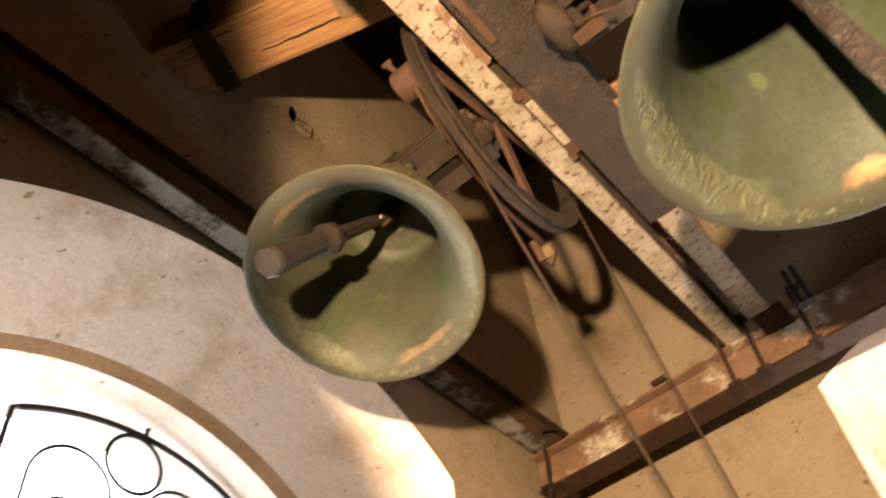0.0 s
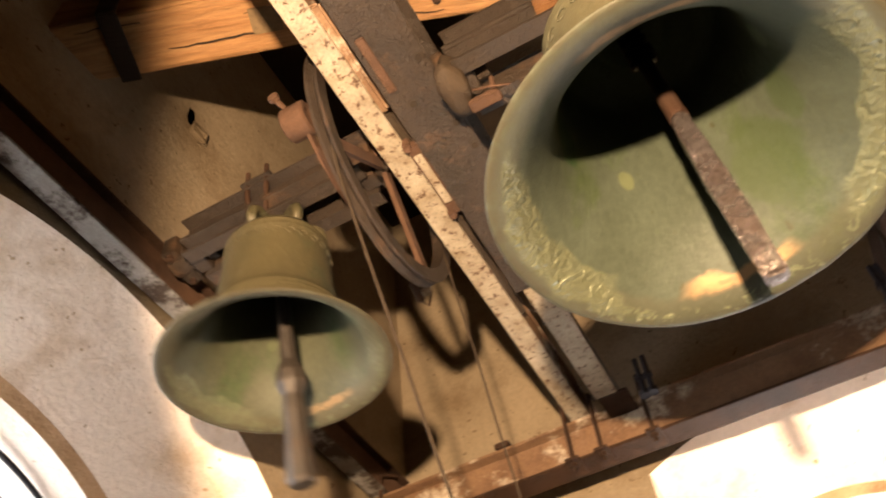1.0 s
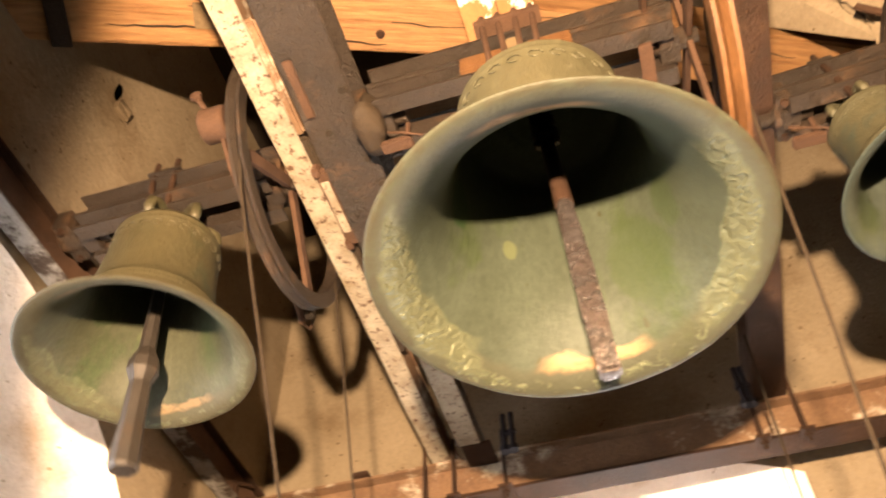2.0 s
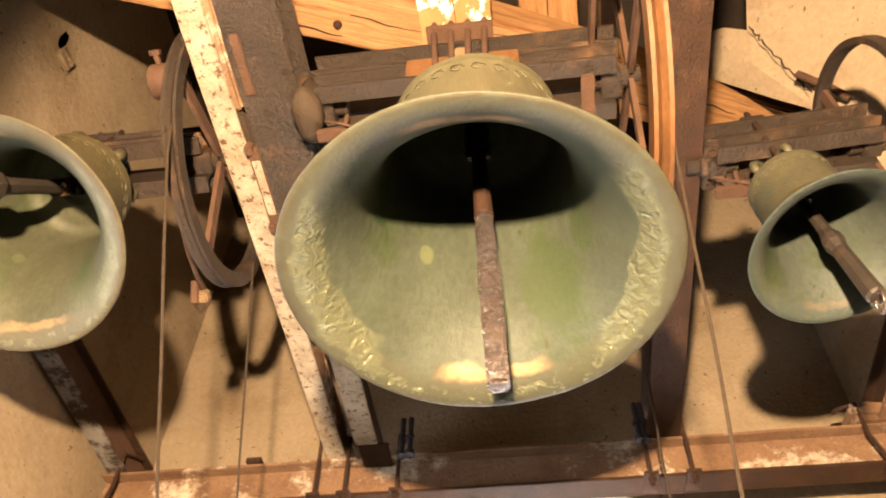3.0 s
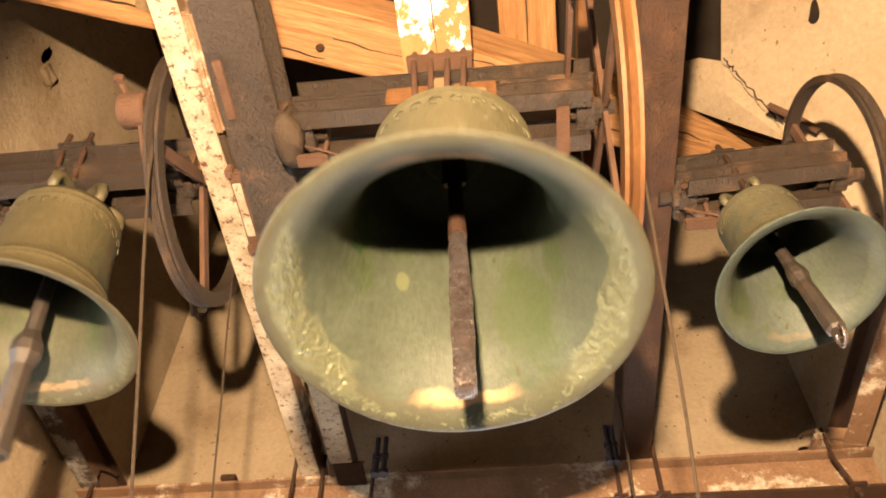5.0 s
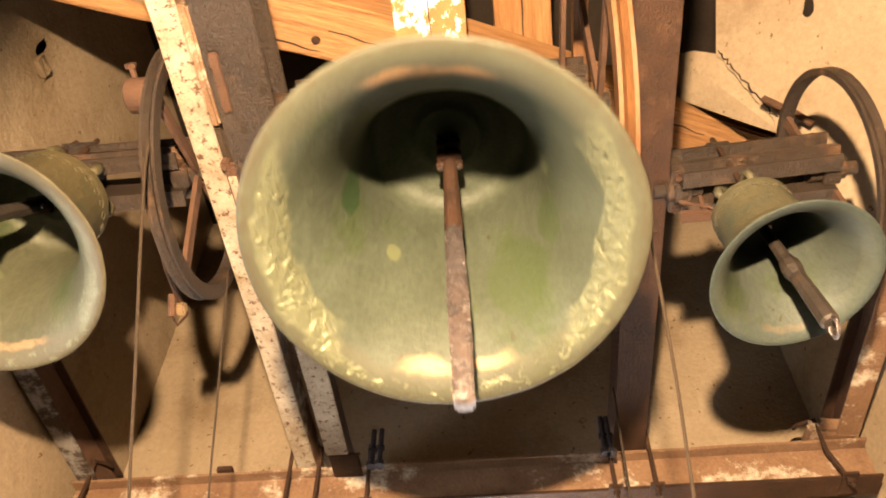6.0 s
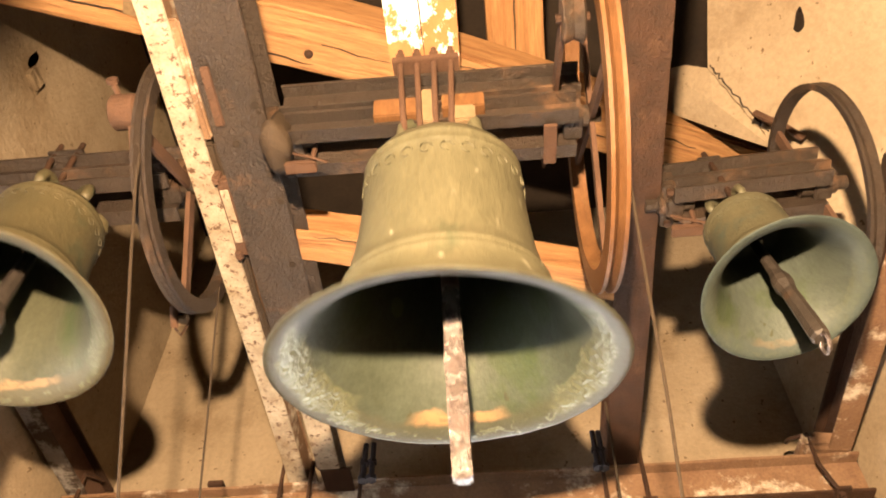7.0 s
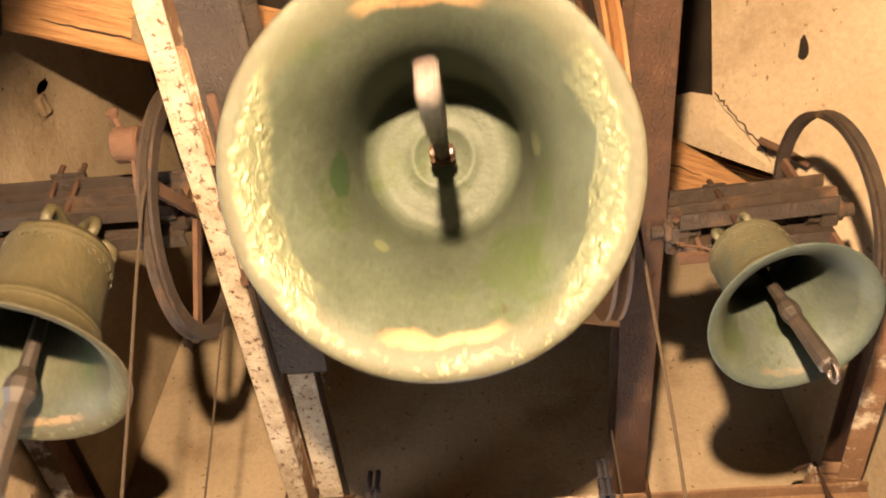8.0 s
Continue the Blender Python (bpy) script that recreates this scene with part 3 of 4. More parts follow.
# ---- bells ----
def bell_body(parent, rad, hgt, drop, material, skin, label, arms=4, arm=1.0):
    """The cast bell: its mouth lies drop below the axle."""
    out = [(0, 1.0), (.26, 1.0), (.40, .985), (.46, .955), (.49, .92), (.505, .905), (.505, .895), (.50, .885), (.508, .86), (.508, .85), (.502, .84), (.505, .76), (.512, .68), (.525, .58), (.545, .48), (.575, .39), (.60, .335), (.615, .325), (.618, .31), (.614, .30), (.632, .285), (.634, .27), (.632, .26), (.68, .19), (.74, .13), (.80, .095), (.815, .09), (.825, .08), (.828, .072), (.88, .05), (.94, .025), (.985, .008), (1.0, 0.0)]
    inn = [(.993, -.004), (.97, -.004), (.93, .004), (.88, .021), (.835, .045), (.80, .067), (.775, .088), (.72, .140), (.66, .208), (.61, .29), (.565, .39), (.532, .50), (.508, .62), (.492, .74), (.482, .83), (.46, .87), (.41, .895), (.36, .902), (.33, .900), (.29, .908), (.22, .908), (.205, .902), (.17, .902), (.16, .912), (0, .912)]
    bm = bm_lathe([(r * rad, h * hgt - drop) for r, h in out + inn], 96)
    for v in bm.verts:
        r = math.hypot(v.co.x, v.co.y)
        v.co += noise.noise_vector(v.co * 6 / rad * 0.4) * 0.0035 * rad / 0.47
        if r > 0.96 * rad:
            a = math.atan2(v.co.y, v.co.x)
            v.co.z += 0.004 * rad * noise.noise(Vector((math.cos(a) * 9, math.sin(a) * 9, 0)))
    for f in bm.faces[:(len(out) - 1) * 96]:
        f.material_index = 1
    body = part("body", bm, material, parent, label, smooth=True)
    body.data.materials.append(skin)
    n = 26
    bm = bmesh.new()
    for k in range(n):
        a = k * math.tau / n
        c = Vector((math.cos(a), math.sin(a), 0))
        s = Vector((-math.sin(a), math.cos(a), 0))
        r0, z0 = 0.508 * rad, 0.80 * hgt - drop
        bm_tube([c * r0 + s * (0.04 * rad * math.cos(q)) + Vector((0, 0, z0 + 0.035 * rad * math.sin(q))) for q in [math.tau * i / 10 for i in range(9)]], 0.0042 * rad, 5, bm)
    part("ornament_band", bm, skin, body, smooth=True)["kind"] = "stuff"
    z0 = hgt - drop
    part("crown_stub", bm_lathe([(0, z0 - 0.01), (0.24 * rad, z0 - 0.01), (0.22 * rad, z0 + 0.05 * rad), (0.15 * rad, z0 + 0.09 * rad), (0.14 * rad, z0 + 0.17 * rad), (0, z0 + 0.18 * rad)], 20), skin, parent, smooth=True)
    for k in range(arms):
        a = (k + 0.5) * math.tau / arms
        c = Vector((math.cos(a), math.sin(a), 0))
        q = [(0.40, -0.05), (0.43, 0.04), (0.41, 0.13), (0.34, 0.19), (0.24, 0.21), (0.13, 0.20), (0.06, 0.15)]
        part("canon", bm_tube([c * (u if arm > 1 else u * 0.78) * rad + Vector((0, 0, z0 + h * rad)) for u, h in q], [w * arm * rad for w in (0.040, 0.042, 0.044, 0.044, 0.042, 0.040, 0.038)], 10), skin, parent, smooth=True)
    return body


def clapper_blade(parent, hinge, length, w, ball, tail_ring=False, knuckle=()):
    """A forged clapper hung in a clamp under the crown; its origin is the hinge."""
    pts = [(0, 0, 0.02), (0, 0, -0.12 * length), (0, 0, -0.34 * length), (0, 0, -0.44 * length)]
    bm = bm_tube(pts, [w * 0.36, w * 0.36, w * 0.42, w * 0.46], 10)
    if ball:
        bm = bm_tube([(0, 0, 0.02), (0, 0, -0.30 * length), (0, 0, -0.50 * length), (0, 0, -0.555 * length), (0, 0, -0.60 * length), (0, 0, -0.65 * length), (0, 0, -0.82 * length), (0, 0, -0.985 * length), (0, 0, -length)], [w * q for q in knuckle], 8)
    else:
        b = bm_box((-w / 2, -w * 0.42, -length), (w / 2, w * 0.42, -0.42 * length), w * 0.14, cuts=8, rough=0.0)
        for v in b.verts:
            k = -v.co.z / length
            s = 0.86 + 0.22 * math.sin((k - 0.42) * 5.2) + 0.05 * math.sin(k * 40)
            v.co.x *= s
            v.co += noise.noise_vector(v.co * 20) * 0.003
        bm = merge(bm, b)
    c = part("clapper", bm, DULLIRON if ball else IRON, parent, "dull faceted iron clapper with a knuckle" if ball else "rough forged iron clapper")
    if not ball:
        part("shaft", bm_tube([(0, 0, -0.10 * length), (0, 0, -0.25 * length), (0, 0, -0.415 * length)], [w * 0.40, w * 0.44, w * 0.50], 12), RUST, c, "rusty round shaft of the clapper")
    if tail_ring:
        r = 0.026
        part("tail_ring", bm_tube([(0, r * math.cos(a * math.tau / 18), -length - r * 0.7 + r * math.sin(a * math.tau / 18)) for a in range(18)], 0.006, 7, closed=True), IRON, c)
    b = bm_box((-w * 0.7, -w * 0.5, -0.045), (w * 0.7, w * 0.5, -0.015), 0.004)
    part("clamp_bar", b, RUST, c)
    b = bm_box((-w * 0.7, -w * 0.5, -0.105), (w * 0.7, w * 0.5, -0.075), 0.004)
    part("clamp_bar", b, RUST, c)
    for s in (-1, 1):
        part("clamp_bolt", bm_tube([(s * w * 0.5, 0, 0.03), (s * w * 0.5, 0, -0.13)], 0.008, 7), IRON, c)
        part("clamp_nut", hexnut((s * w * 0.5, 0, -0.118), 0.014, 0.014, "z"), RUST, c)
    c.matrix_basis = pose(0, 0, -hinge)
    return c


def headstock(parent, x0, x1, dep, top, low, mat, rust=ORANGE):
    """Two pairs of rolled channels with packing between them, axle stubs at the ends."""
    for sgn in (-1, 1):
        y = sgn * dep
        for z0, z1, nm in ((top - 0.105, top, "upper_channel"), (low, low + 0.085, "lower_channel")):
            ins = 0.0 if nm == "upper_channel" else 0.02
            o, w = y - sgn * 0.006, y + sgn * 0.05
            i = y + sgn * 0.006
            bm = bm_prism([(o, z0), (w, z0), (w, z0 + 0.01), (i, z0 + 0.012), (i, z1 - 0.012), (w, z1 - 0.01), (w, z1), (o, z1)], x0 + ins, x1 - ins, 0)
            part(nm, bm, mat, parent)
    part("end_block", bm_box((x0 + 0.002, -dep + 0.008, low + 0.02), (x0 + 0.06, dep - 0.008, top - 0.02), 0.004), mat, parent)
    part("end_block", bm_box((x1 - 0.06, -dep + 0.008, low + 0.02), (x1 - 0.002, dep - 0.008, top - 0.02), 0.004), mat, parent)
    for s, xa in ((-1, x0), (1, x1)):
        part("axle", bm_tube([(xa - s * 0.10, 0, 0), (xa + s * 0.02, 0, 0), (xa + s * 0.021, 0, 0), (xa + s * 0.06, 0, 0)], [0.034, 0.034, 0.024, 0.024], 14), DARK, parent)


def rim_wheel(parent, x, r, band, wid, mat, spokes, spoke_mat, a0=0, a1=360, n=80, start=20.0, step=None):
    rim = part("wheel_rim", bm_hoop(r, r - band, x - wid / 2, x + wid / 2, a0, a1, n, groove=band * 0.35), mat, parent)
    for k in range(spokes):
        a = radians(start + (step or 360.0 / spokes) * k)
        c, s = math.cos(a), math.sin(a)
        part("spoke", bm_tube([(x, c * 0.03, s * 0.03), (x, c * (r - band * 0.6), s * (r - band * 0.6))], 0, flat=(0.016, 0.042)), spoke_mat, rim)
    return rim


BRONZE_BIG = bronze("bronze_large", 0.469, 0.70, 0.86)
BRONZE_MID = bronze("bronze_middle", 0.349, 0.52, 0.66, (0.046, 0.048, 0.028), (0.074, 0.076, 0.048), (0.070, 0.058, 0.032), 0.45)
# the small bell's lip colour holds the bluish window light on its rim
BRONZE_SMALL = bronze("bronze_small", 0.25, 0.39, 0.55, (0.046, 0.055, 0.044), (0.070, 0.084, 0.070), (0.048, 0.064, 0.060), 0.15)
# dusty olive outside; the pale specks are painted glints
SKIN_BIG = surf("dusty_bronze_glints", (0.088, 0.080, 0.044), (0.128, 0.116, 0.066), 5, 0.50, 0.06, 0.5, 70, (0.050, 0.062, 0.034), 0.54, 0.66, stretch=(1, 1, 0.3), patch=4, dist=0.008, spec=0.3, specks=(0.22, 0.20, 0.13))
SKIN_MID = surf("brown_bronze", (0.082, 0.066, 0.032), (0.060, 0.052, 0.026), 6, 0.50, 0.06, 0.5, 70, (0.042, 0.050, 0.028), 0.52, 0.64, stretch=(1, 1, 0.5), patch=4, dist=0.008, spec=0.3)
SKIN_SMALL = surf("khaki_bronze", (0.090, 0.080, 0.044), (0.066, 0.063, 0.038), 7, 0.52, 0.06, 0.5, 70, (0.045, 0.056, 0.042), 0.52, 0.64, patch=5, dist=0.008, spec=0.3)

# the large bell
BIG = (-0.012, 1.47, 3.92)
big = thing("church_bell", pose(*BIG), "large green-patinated bronze bell swinging between two girders", "bell", "bells of the tower")
bell_body(big, 0.469, 0.70, 0.86, BRONZE_BIG, SKIN_BIG, "bronze bell with bright worn patches inside the lip")
headstock(big, -0.50, 0.44, 0.055, 0.135, -0.075, DARK)
part("packing_block", bm_box((-0.20, -0.112, -0.045), (-0.055, -0.062, 0.028), 0.004), WHEELWOOD, big)
part("packing_block", bm_box((0.01, -0.112, -0.03), (0.14, -0.062, 0.028), 0.004), WHEELWOOD, big)
part("wedge", bm_box((-0.05, -0.13, -0.10), (-0.01, -0.08, 0.04), 0.004), PALE, big, "pale new wooden wedge")
part("wedge", bm_box((0.04, -0.125, -0.10), (0.11, -0.09, -0.035), 0.006, cuts=3, rough=0.006), PALE, big)
part("top_plate", bm_box((-0.14, -0.15, 0.150), (0.07, 0.15, 0.172), 0.003), ORANGE, big)
for k in range(4):
    x = -0.115 + 0.053 * k
    part("strap_rod", bm_tube([(x, -0.132, 0.215), (x, -0.132, 0.14), (x * 0.92, -0.130, -0.06), (x * 0.85, -0.11, -0.175)], 0.0095, 8), ORANGE, big)
    part("strap_nut", hexnut((x, -0.132, 0.184), 0.016, 0.018, "z"), ORANGE, big)
    part("strap_rod", bm_tube([(x, 0.132, 0.215), (x, 0.132, -0.06), (x * 0.85, 0.11, -0.175)], 0.0095, 8), ORANGE, big)
rim_wheel(big, 0.47, 0.56, 0.075, 0.05, WHEELWOOD, 4, ORANGE, start=25)
part("lever_strap", bm_tube([(0.36, 0.60, 0.35), (0.36, 0.05, 0.09), (0.36, -0.20, 0.0), (0.36, -0.44, -0.08)], 0, flat=(0.014, 0.05)), ORANGE, big)
part("lever_foot", bm_box((0.315, -0.06, -0.09), (0.355, 0.115, -0.079), 0.003), ORANGE, big)
pul = part("pulley", bm_lathe([(0, -0.03), (0.062, -0.03), (0.068, -0.025), (0.056, 0), (0.068, 0.025), (0.062, 0.03), (0, 0.03)], 28, axis="x"), DARK, big)
pul.matrix_basis = pose(0.385, -0.46, -0.09)
part("pulley_pin", bm_tube([(0.34, -0.46, -0.09), (0.43, -0.46, -0.09)], 0.012, 8), RUST, big)
big_clap = clapper_blade(big, 0.25, 0.95, 0.049, False)

# the middle bell, left of the white joist
LEFT = (-1.320, 1.67, 4.0)
mid = thing("church_bell", pose(*LEFT), "middle-sized olive-green bronze bell swinging beside the wall", "bell", "bells of the tower")
bell_body(mid, 0.349, 0.52, 0.66, BRONZE_MID, SKIN_MID, "bronze bell with ring mouldings and worn lip", 6, 1.25)
headstock(mid, -0.36, 0.40, 0.045, 0.115, -0.07, DARK)
part("top_plate", bm_box((-0.10, -0.10, 0.13), (0.03, 0.10, 0.145), 0.003), DARK, mid)
for x in (-0.075, 0.005):
    part("strap_rod", bm_tube([(x, -0.085, 0.20), (x, -0.085, 0.08), (x * 0.7, -0.07, -0.14)], 0.010, 8), RUST, mid)
rim_wheel(mid, 0.425, 0.44, 0.05, 0.045, DARK, 4, ORANGE, start=35)
part("lever_strap", bm_tube([(0.29, -0.06, -0.10), (0.29, -0.16, -0.05), (0.29, -0.25, 0.02)], 0, flat=(0.012, 0.04)), ORANGE, mid)
cw = part("counterweight", bm_lathe([(0, -0.045), (0.052, -0.045), (0.06, -0.038), (0.06, 0.038), (0.052, 0.045), (0.034, 0.045), (0.032, 0.034), (0, 0.034)], 28, axis="x"), ORANGE, mid)
cw.matrix_basis = pose(0.27, -0.27, 0.05)
part("weight_bolt", bm_tube([(0.25, -0.31, 0.08), (0.235, -0.36, 0.10)], 0.010, 7), ORANGE, mid)
part("weight_nut", hexnut((0.235, -0.362, 0.10), 0.02, 0.016, "y"), ORANGE, mid)
part("lever_tail", bm_tube([(0.30, -0.20, -0.03), (0.31, -0.10, -0.14), (0.32, 0.08, -0.21), (0.33, 0.25, -0.23), (0.335, 0.40, -0.20)], 0.012, 8), RUST, mid)
part("tail_clamp", bm_box((0.322, 0.39, -0.235), (0.355, 0.43, -0.195), 0.006), PALE, mid, "pale new block at the tail")
part("tail_knob", bm_tube([(0.315, 0.36, -0.205), (0.315, 0.42, -0.25)], 0.014, 8), ORANGE, mid)
part("tail_wire", bm_tube([(0.33, 0.40, -0.19), (0.345, 0.42, -0.17), (0.35, 0.44, -0.21), (0.33, 0.45, -0.26), (0.31, 0.43, -0.24)], 0.005, 6), RUST, mid)
mid_clap = clapper_blade(mid, 0.20, 0.80, 0.054, True, knuckle=(0.36, 0.42, 0.48, 0.85, 0.90, 0.60, 0.66, 0.82, 0.70))

# the small bell, which hangs still
RIGHT = (0.90, 1.82, 3.92)
small = thing("church_bell", pose(*RIGHT, -5, -4.4), "small grey-green bronze bell hanging still beside the wall", "bell", "bells of the tower")
bell_body(small, 0.25, 0.39, 0.55, BRONZE_SMALL, SKIN_SMALL, "bronze bell, lip tinted bluish green for the window light", 6, 1.25)
headstock(small, -0.20, 0.36, 0.04, 0.105, -0.065, DARK)
part("top_plate", bm_box((-0.05, -0.09, 0.112), (0.03, 0.09, 0.126), 0.003), DARK, small)
part("strap_rod", bm_tube([(-0.01, -0.075, 0.17), (-0.01, -0.075, 0.05), (-0.01, -0.06, -0.13)], 0.010, 8), RUST, small)
w = rim_wheel(small, 0.335, 0.385, 0.022, 0.045, DARK, 2, ORANGE, start=100)
w.matrix_basis = pose(0, 0.05, 0.0)
part("lever_strap", bm_tube([(0.27, -0.05, 0.0), (0.27, 0.15, 0.2), (0.27, 0.28, 0.30)], 0, flat=(0.012, 0.04)), ORANGE, small)
small_clap = clapper_blade(small, 0.16, 0.60, 0.042, True, True, knuckle=(0.36, 0.40, 0.48, 0.70, 0.74, 0.56, 0.60, 0.64, 0.50))


def bearing(x, y, z, w, label, lumpy=False):
    t = thing("bearing_plate", pose(x, y, z), label, "bearing", "bell bearings")
    part("plate", bm_box((-w, -0.085, -0.02), (w, 0.085, 0.07), 0.005), DARK, t)
    part("cap", bm_lathe([(0, -w * 1.2), (0.05, -w * 1.2), (0.055, 0), (0.05, w * 1.2), (0, w * 1.2)], 20, axis="x"), DARK, t).matrix_basis = pose(0, 0, 0.02)
    for dy in (-0.065, 0.065):
        part("bolt", hexnut((0, dy, -0.026), 0.013, 0.014, "z"), RUST, t)
    if lumpy:
        bm = bm_lathe([(0, 0.26), (0.018, 0.25), (0.030, 0.19), (0.034, 0.13), (0.028, 0.09), (0.042, 0.05), (0.055, 0.0), (0.05, -0.06), (0.055, -0.10), (0.04, -0.13), (0, -0.14)], 32)
        for v in bm.verts:
            v.co.y = v.co.y * 1.8 + v.co.z * 0.3
            v.co += noise.noise_vector(v.co * 17) * 0.018
            v.co.x = v.co.x * 0.85 + 0.035
        part("grease_cover", bm, CLOTH, t, "sagging greasy leather cover tied with wire", smooth=True)
        part("tie_wire", bm_tube([(0.035 + 0.042 * math.cos(a), 0.02 + 0.075 * math.sin(a), 0.06 + 0.01 * math.sin(3 * a)) for a in [math.tau * k / 20 for k in range(20)]], 0.003, 6, closed=True), ORANGE, t)
    return t


bearing(-0.555, 1.47, 3.92, 0.03, "steel bearing of the large bell under a greasy leather cover", True)
bearing(0.545, 1.47, 3.92, 0.018, "steel bearing of the large bell on the girder")
bearing(0.715, 1.82, 3.90, 0.022, "steel bearing plate bolted to the girder side")
bearing(1.46, 1.82, 3.92, 0.02, "steel bearing of the small bell on the wall-side joist")
bearing(-0.80, 1.67, 4.02, 0.02, "steel bearing of the middle bell on the white joist")
bearing(-1.74, 1.67, 4.0, 0.03, "steel bearing of the middle bell on the wall-side joist")

# loose iron ends by the bearings
for x, y, z, s in ((-0.46, 1.50, 3.79, 1), (0.74, 1.83, 3.76, -1)):
    t = thing("tie_iron", pose(x, y, z), "orange rusty tie iron with a loose end of wire", "tie iron")
    part("bar", bm_box((-0.04, -0.02, -0.012), (0.06, 0.02, 0.012), 0.004, cuts=3, rough=0.004), ORANGE, t)
    part("post", bm_tube([(0.04, 0, -0.01), (0.045, -0.01, 0.09)], 0.008, 7), ORANGE, t)
    part("wire", bm_tube([(-0.03, -0.02, 0.06), (0.0, -0.035, 0.02), (0.04, -0.04, -0.005), (0.10, -0.03, -0.03)], 0.004, 6), ORANGE, t)

# ---- roof timbers ----
def timber(name, p0, p1, w, h, mat, label, roll=0.0):
    p0, p1 = Vector(p0), Vector(p1)
    d = (p1 - p0)
    b = bm_box((0, -w / 2, 0), (d.length, w / 2, h), 0.012, cuts=16)
    for v in b.verts:
        v.co += noise.noise_vector(v.co * 2.3) * 0.012 + noise.noise_vector(v.co * 9) * 0.004
    t = thing(name, Matrix.Translation(p0) @ d.to_track_quat("X", "Z").to_matrix().to_4x4() @ pose(0, 0, 0, roll), label, "timber", "roof timbers")
    part("beam", b, mat, t)
    for k in range(5):
        x0, y0 = d.length * (0.06 + 0.17 * k), w * (-0.32 + 0.16 * ((k * 3) % 5))
        n = 12
        run = [(x0 + d.length * 0.24 * i / n, y0 + 0.012 * noise.noise(Vector((i * 0.5, k * 3.1, w))), -0.001 + 0.012 * noise.noise(Vector((x0 + i * 0.05, y0, k)))) for i in range(n + 1)]
        part("shake", bm_tube(run, [0.0012 + 0.0032 * math.sin(math.pi * i / n) for i in range(n + 1)], 5), NEARBLACK, t)
    return t, d.length


tA, lA = timber("roof_timber", (-1.98, 1.02, 4.74), (-0.20, 1.70, 4.86), 0.26, 0.24, TIMBER, "rough orange-brown oak roof timber let into the wall")
part("knot", bm_lathe([(0, -0.005), (0.016, -0.006), (0.021, 0.006)], 12), RUST, tA).matrix_basis = pose(1.52, 0.045, 0.0)
part("iron_strap", bm_box((0.22, -0.140, -0.016), (0.30, 0.145, -0.004), 0.003), DARK, tA, "dark iron strap round the timber end")
part("iron_strap", bm_box((0.22, -0.152, -0.016), (0.30, -0.141, 0.25), 0.003), DARK, tA)
part("old_notch", bm_box((0.78, -0.06, -0.004), (0.90, 0.05, 0.02), 0.003), PALE, tA, "pale notch cut in the underside")
timber("roof_timber", (-0.16, 1.73, 4.87), (1.85, 2.80, 5.24), 0.26, 0.24, TIMBER, "rough orange-brown oak roof timber let into the wall")
timber("roof_timber", (0.30, -2.1, 5.22), (0.30, 2.05, 5.22), 0.26, 0.22, TIMBER, "dark oak joist lying over the roof timber")
timber("limewashed_timber", (-0.085, -1.9, 4.62), (-0.085, 1.66, 4.62), 0.27, 0.22, LIMED, "brown timber with splashes of old white limewash")
timber("roof_timber", (-0.62, 2.0, 4.06), (0.62, 2.35, 4.09), 0.16, 0.14, TIMBER, "short oak brace behind the large bell")

# a crack in the right-hand plaster and an iron cramp beside the timber end
t = thing("plaster_crack", pose(0, 0, 0), "jagged dark crack in the plaster above the timber end", "crack", kind="structure")
pts = []
for k in range(26):
    f = k / 25 * 2.999
    (y0, z0), (y1, z1) = CRACK[int(f)], CRACK[int(f) + 1]
    pts.append(on_squinch(y0 + (y1 - y0) * (f % 1) - 0.012 + 0.016 * noise.noise(Vector((k * 0.9, 3, 1))), z0 + (z1 - z0) * (f % 1), 0.001))
part("gap", bm_tube(pts, [0.003 + 0.006 * abs(noise.noise(Vector((k * 1.3, 0, 5)))) for k in range(26)], 6), NEARBLACK, t)
t = thing("plaster_hole", pose(0, 0, 0), "small ragged black hole broken through the plaster", "wall hole", kind="structure")
b = bmesh.new()
ragged = []
for k in range(14):
    a = math.tau * k / 14
    u, v = 0.055 * math.cos(a), (0.016 + 0.008 * math.cos(a)) * math.sin(a) * (1 + 0.5 * noise.noise(Vector((a * 2, 2, 0))))
    ragged.append(b.verts.new(on_squinch(1.702 + 0.77 * u + 0.64 * v, 4.99 - 0.64 * u + 0.77 * v, 0.004)))
b.faces.new(ragged)
bmesh.ops.solidify(b, geom=b.faces[:], thickness=0.003)
# flat near-black patch for the dark inside the hole
part("recess", b, NEARBLACK, t)
t = thing("iron_cramp", pose(1.37, 2.02, 4.66, 0, 0, 0), "rusty iron cramp driven into the plaster", "iron cramp")
part("bar", bm_tube([(-0.10, -0.02, 0.10), (0.0, 0.0, 0.0), (0.06, 0.02, -0.07)], 0, flat=(0.03, 0.012)), ORANGE, t)
part("spike", bm_tube([(-0.09, -0.02, 0.095), (-0.02, 0.06, 0.12)], 0.008, 7), ORANGE, t)

# ---- ropes ----
def rope(pts, r, label="thin grey hemp bell rope running down to the far wall"):
    t = thing("bell_rope", pose(*pts[0]), label, "rope", "bell ropes")
    p0 = Vector(pts[0])
    full = []
    for a, b in zip(pts, pts[1:]):
        a, b = Vector(a), Vector(b)
        for k in range(10):
            full.append(a.lerp(b, k / 10) - p0 + noise.noise_vector(a.lerp(b, k / 10) * 3) * 0.004)
    full.append(Vector(pts[-1]) - p0)
    part("strand", bm_tube(full, r, 7), ROPE, t)


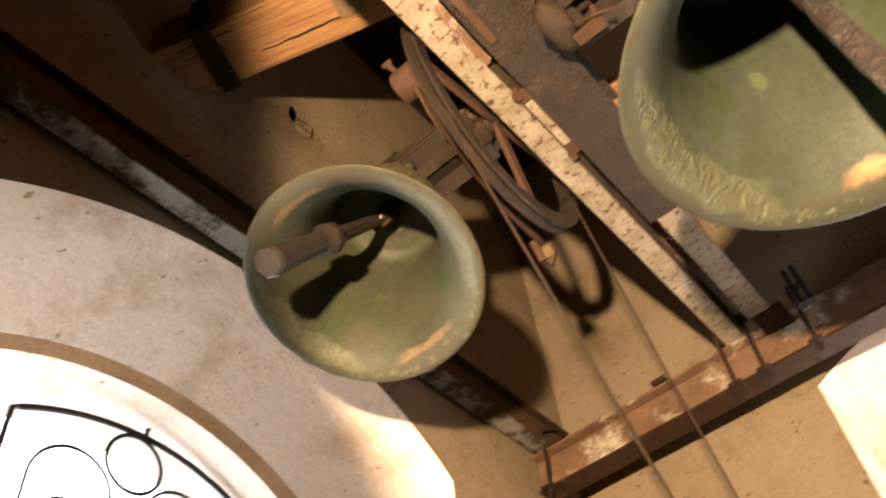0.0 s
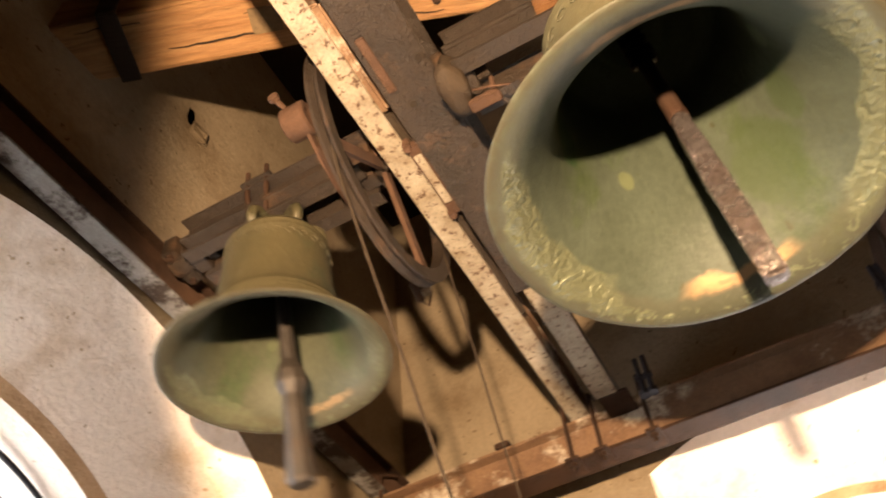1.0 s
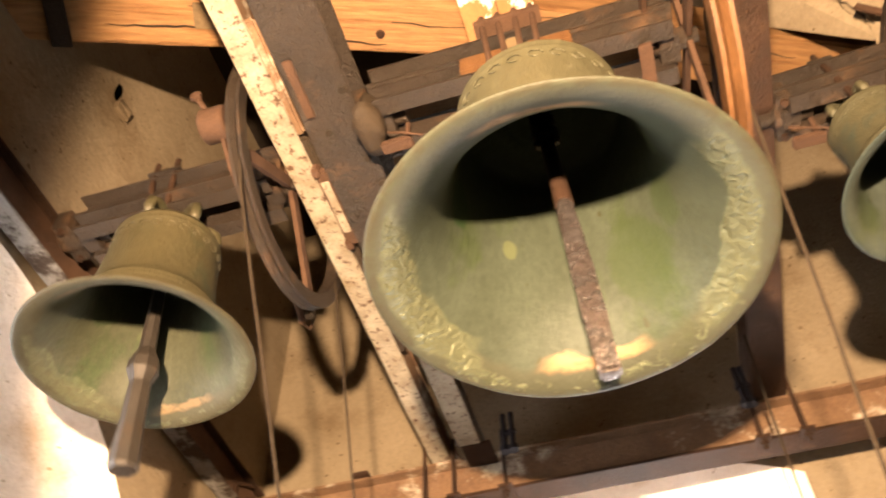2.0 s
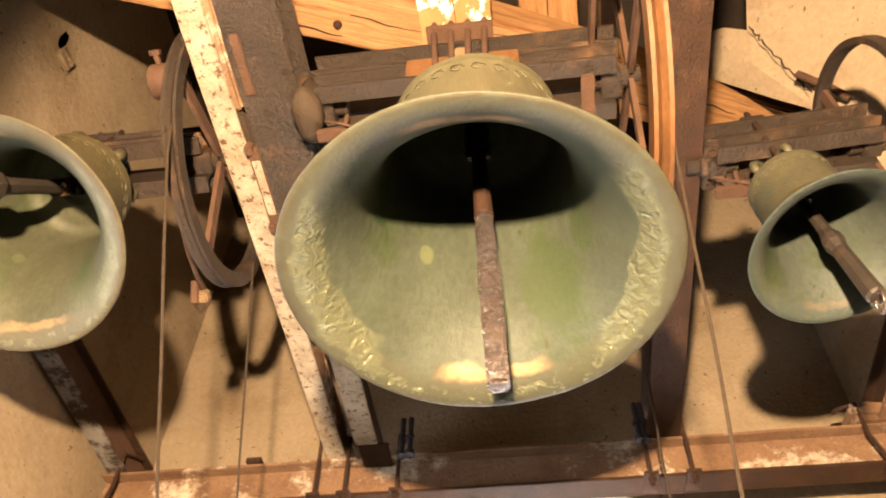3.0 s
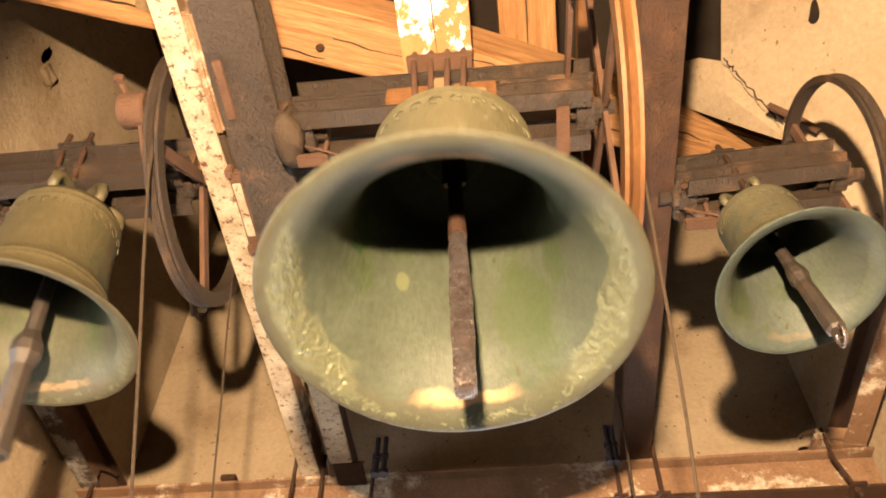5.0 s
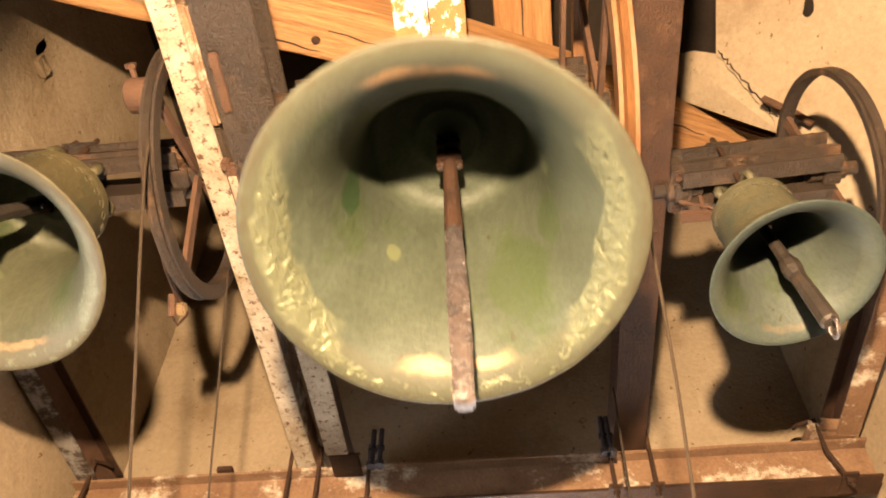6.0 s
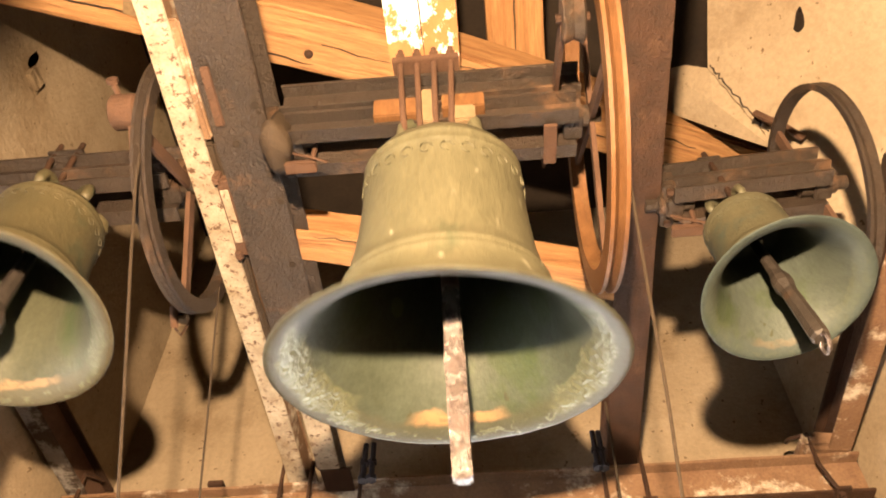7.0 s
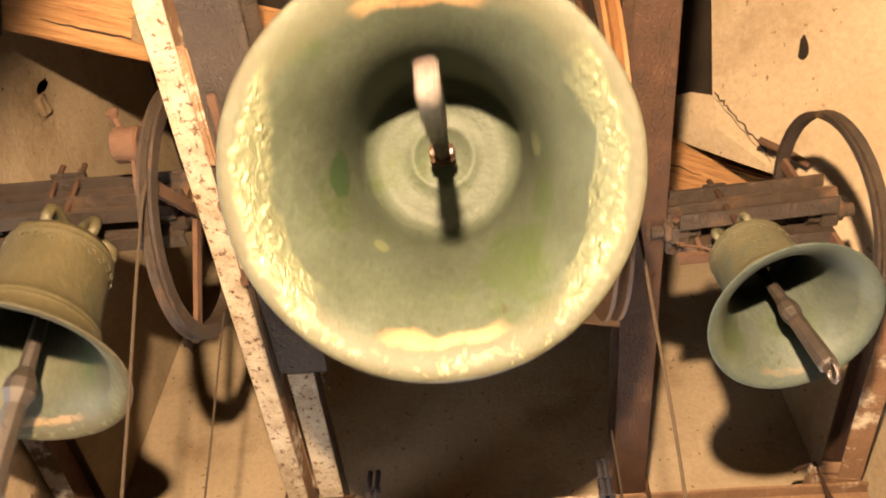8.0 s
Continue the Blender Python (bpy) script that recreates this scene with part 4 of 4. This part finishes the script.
rope([(-0.90, 1.24, 4.02), (-0.89, 1.40, 3.61), (-0.89, 1.92, 2.89), (-0.89, 3.55, 0.65)], 0.0048)
rope([(-0.87, 2.05, 3.90), (-0.87, 2.36, 3.22), (-0.87, 3.55, 0.55)], 0.0038)
rope([(0.48, 1.00, 4.25), (0.495, 1.22, 3.92), (0.5, 1.58, 3.09), (0.5, 1.77, 2.68), (0.5, 2.9, 0.1)], 0.0045)
rope([(0.53, 2.75, 3.86), (0.56, 3.1, 3.0), (0.56, 3.5, 1.8)], 0.005)
rope([(1.08, 1.76, 2.98), (1.50, 2.6, 2.86), (1.62, 2.9, 2.6)], 0.004, "dark cable tied to the small bell's clapper")


# ---- everything that moves ----
def motions():
    swing = [(0, 0), (3.9, 0), (4.0, 0.1), (4.1, 0.9), (4.2, 4.3), (4.3, 8.8), (4.4, 11.8), (4.5, 13), (4.6, 12.8), (4.7, 11.3), (4.9, 4.5), (5.1, -4.5), (5.3, -10.5), (5.45, -11.5), (5.6, -7.5), (5.8, 1), (5.9, 6), (6.0, 10.3), (6.1, 15), (6.2, 19), (6.3, 21.5), (6.4, 21), (6.5, 17), (6.6, 11), (6.7, 2.5), (6.8, -5), (6.9, -11), (7.0, -16), (7.1, -18.4), (7.2, -18.6), (7.3, -16), (7.4, -10.8), (7.5, -4.5), (7.6, 2), (7.7, 9), (7.8, 16), (7.9, 22.5), (8.0, 27)]
    lag = [(0, -1), (3.9, -1), (4.2, -2), (4.5, -2), (4.7, 1.7), (4.9, 3.5), (5.1, 1), (5.3, -5), (5.5, -11), (5.8, -10.5), (5.9, -8), (6.0, -3.5), (6.1, 1), (6.2, 7.5), (6.3, 14.2), (6.4, 18.5), (6.5, 21.3), (6.6, 20.8), (6.7, 15), (6.8, 8), (6.9, -1), (7.0, -10), (7.1, -12.5), (7.2, -13.5), (7.3, -13), (7.4, -12.5), (7.5, -12.7), (7.6, -11), (7.7, -4.3), (7.8, 8.7), (7.9, 22), (8.0, 38.5)]
    walk(big, [(t, pose(*BIG, -a)) for t, a in swing])
    rel = [(t, float(np.interp(t, [q[0] for q in lag], [q[1] for q in lag])) - a) for t, a in swing]
    walk(big_clap, [(t, pose(0, 0, -0.25, -a, -1.8)) for t, a in rel])
    ts = [k / 10 for k in range(81)]
    a1 = [4.5 - 0.36 * t + (16.0 - 0.5 * t) * math.cos(math.tau * (t - 0.05) / 1.465) for t in ts]
    a2 = [6.0 - 0.2 * t + (34.0 - 1.2 * t) * math.cos(math.tau * (t - 0.06) / 1.465) for t in ts]
    walk(mid, [(t, pose(*LEFT, -a)) for t, a in zip(ts, a1)])
    walk(mid_clap, [(t, pose(0, 0, -0.20, -(b - a))) for t, a, b in zip(ts, a1, a2)])


motions()
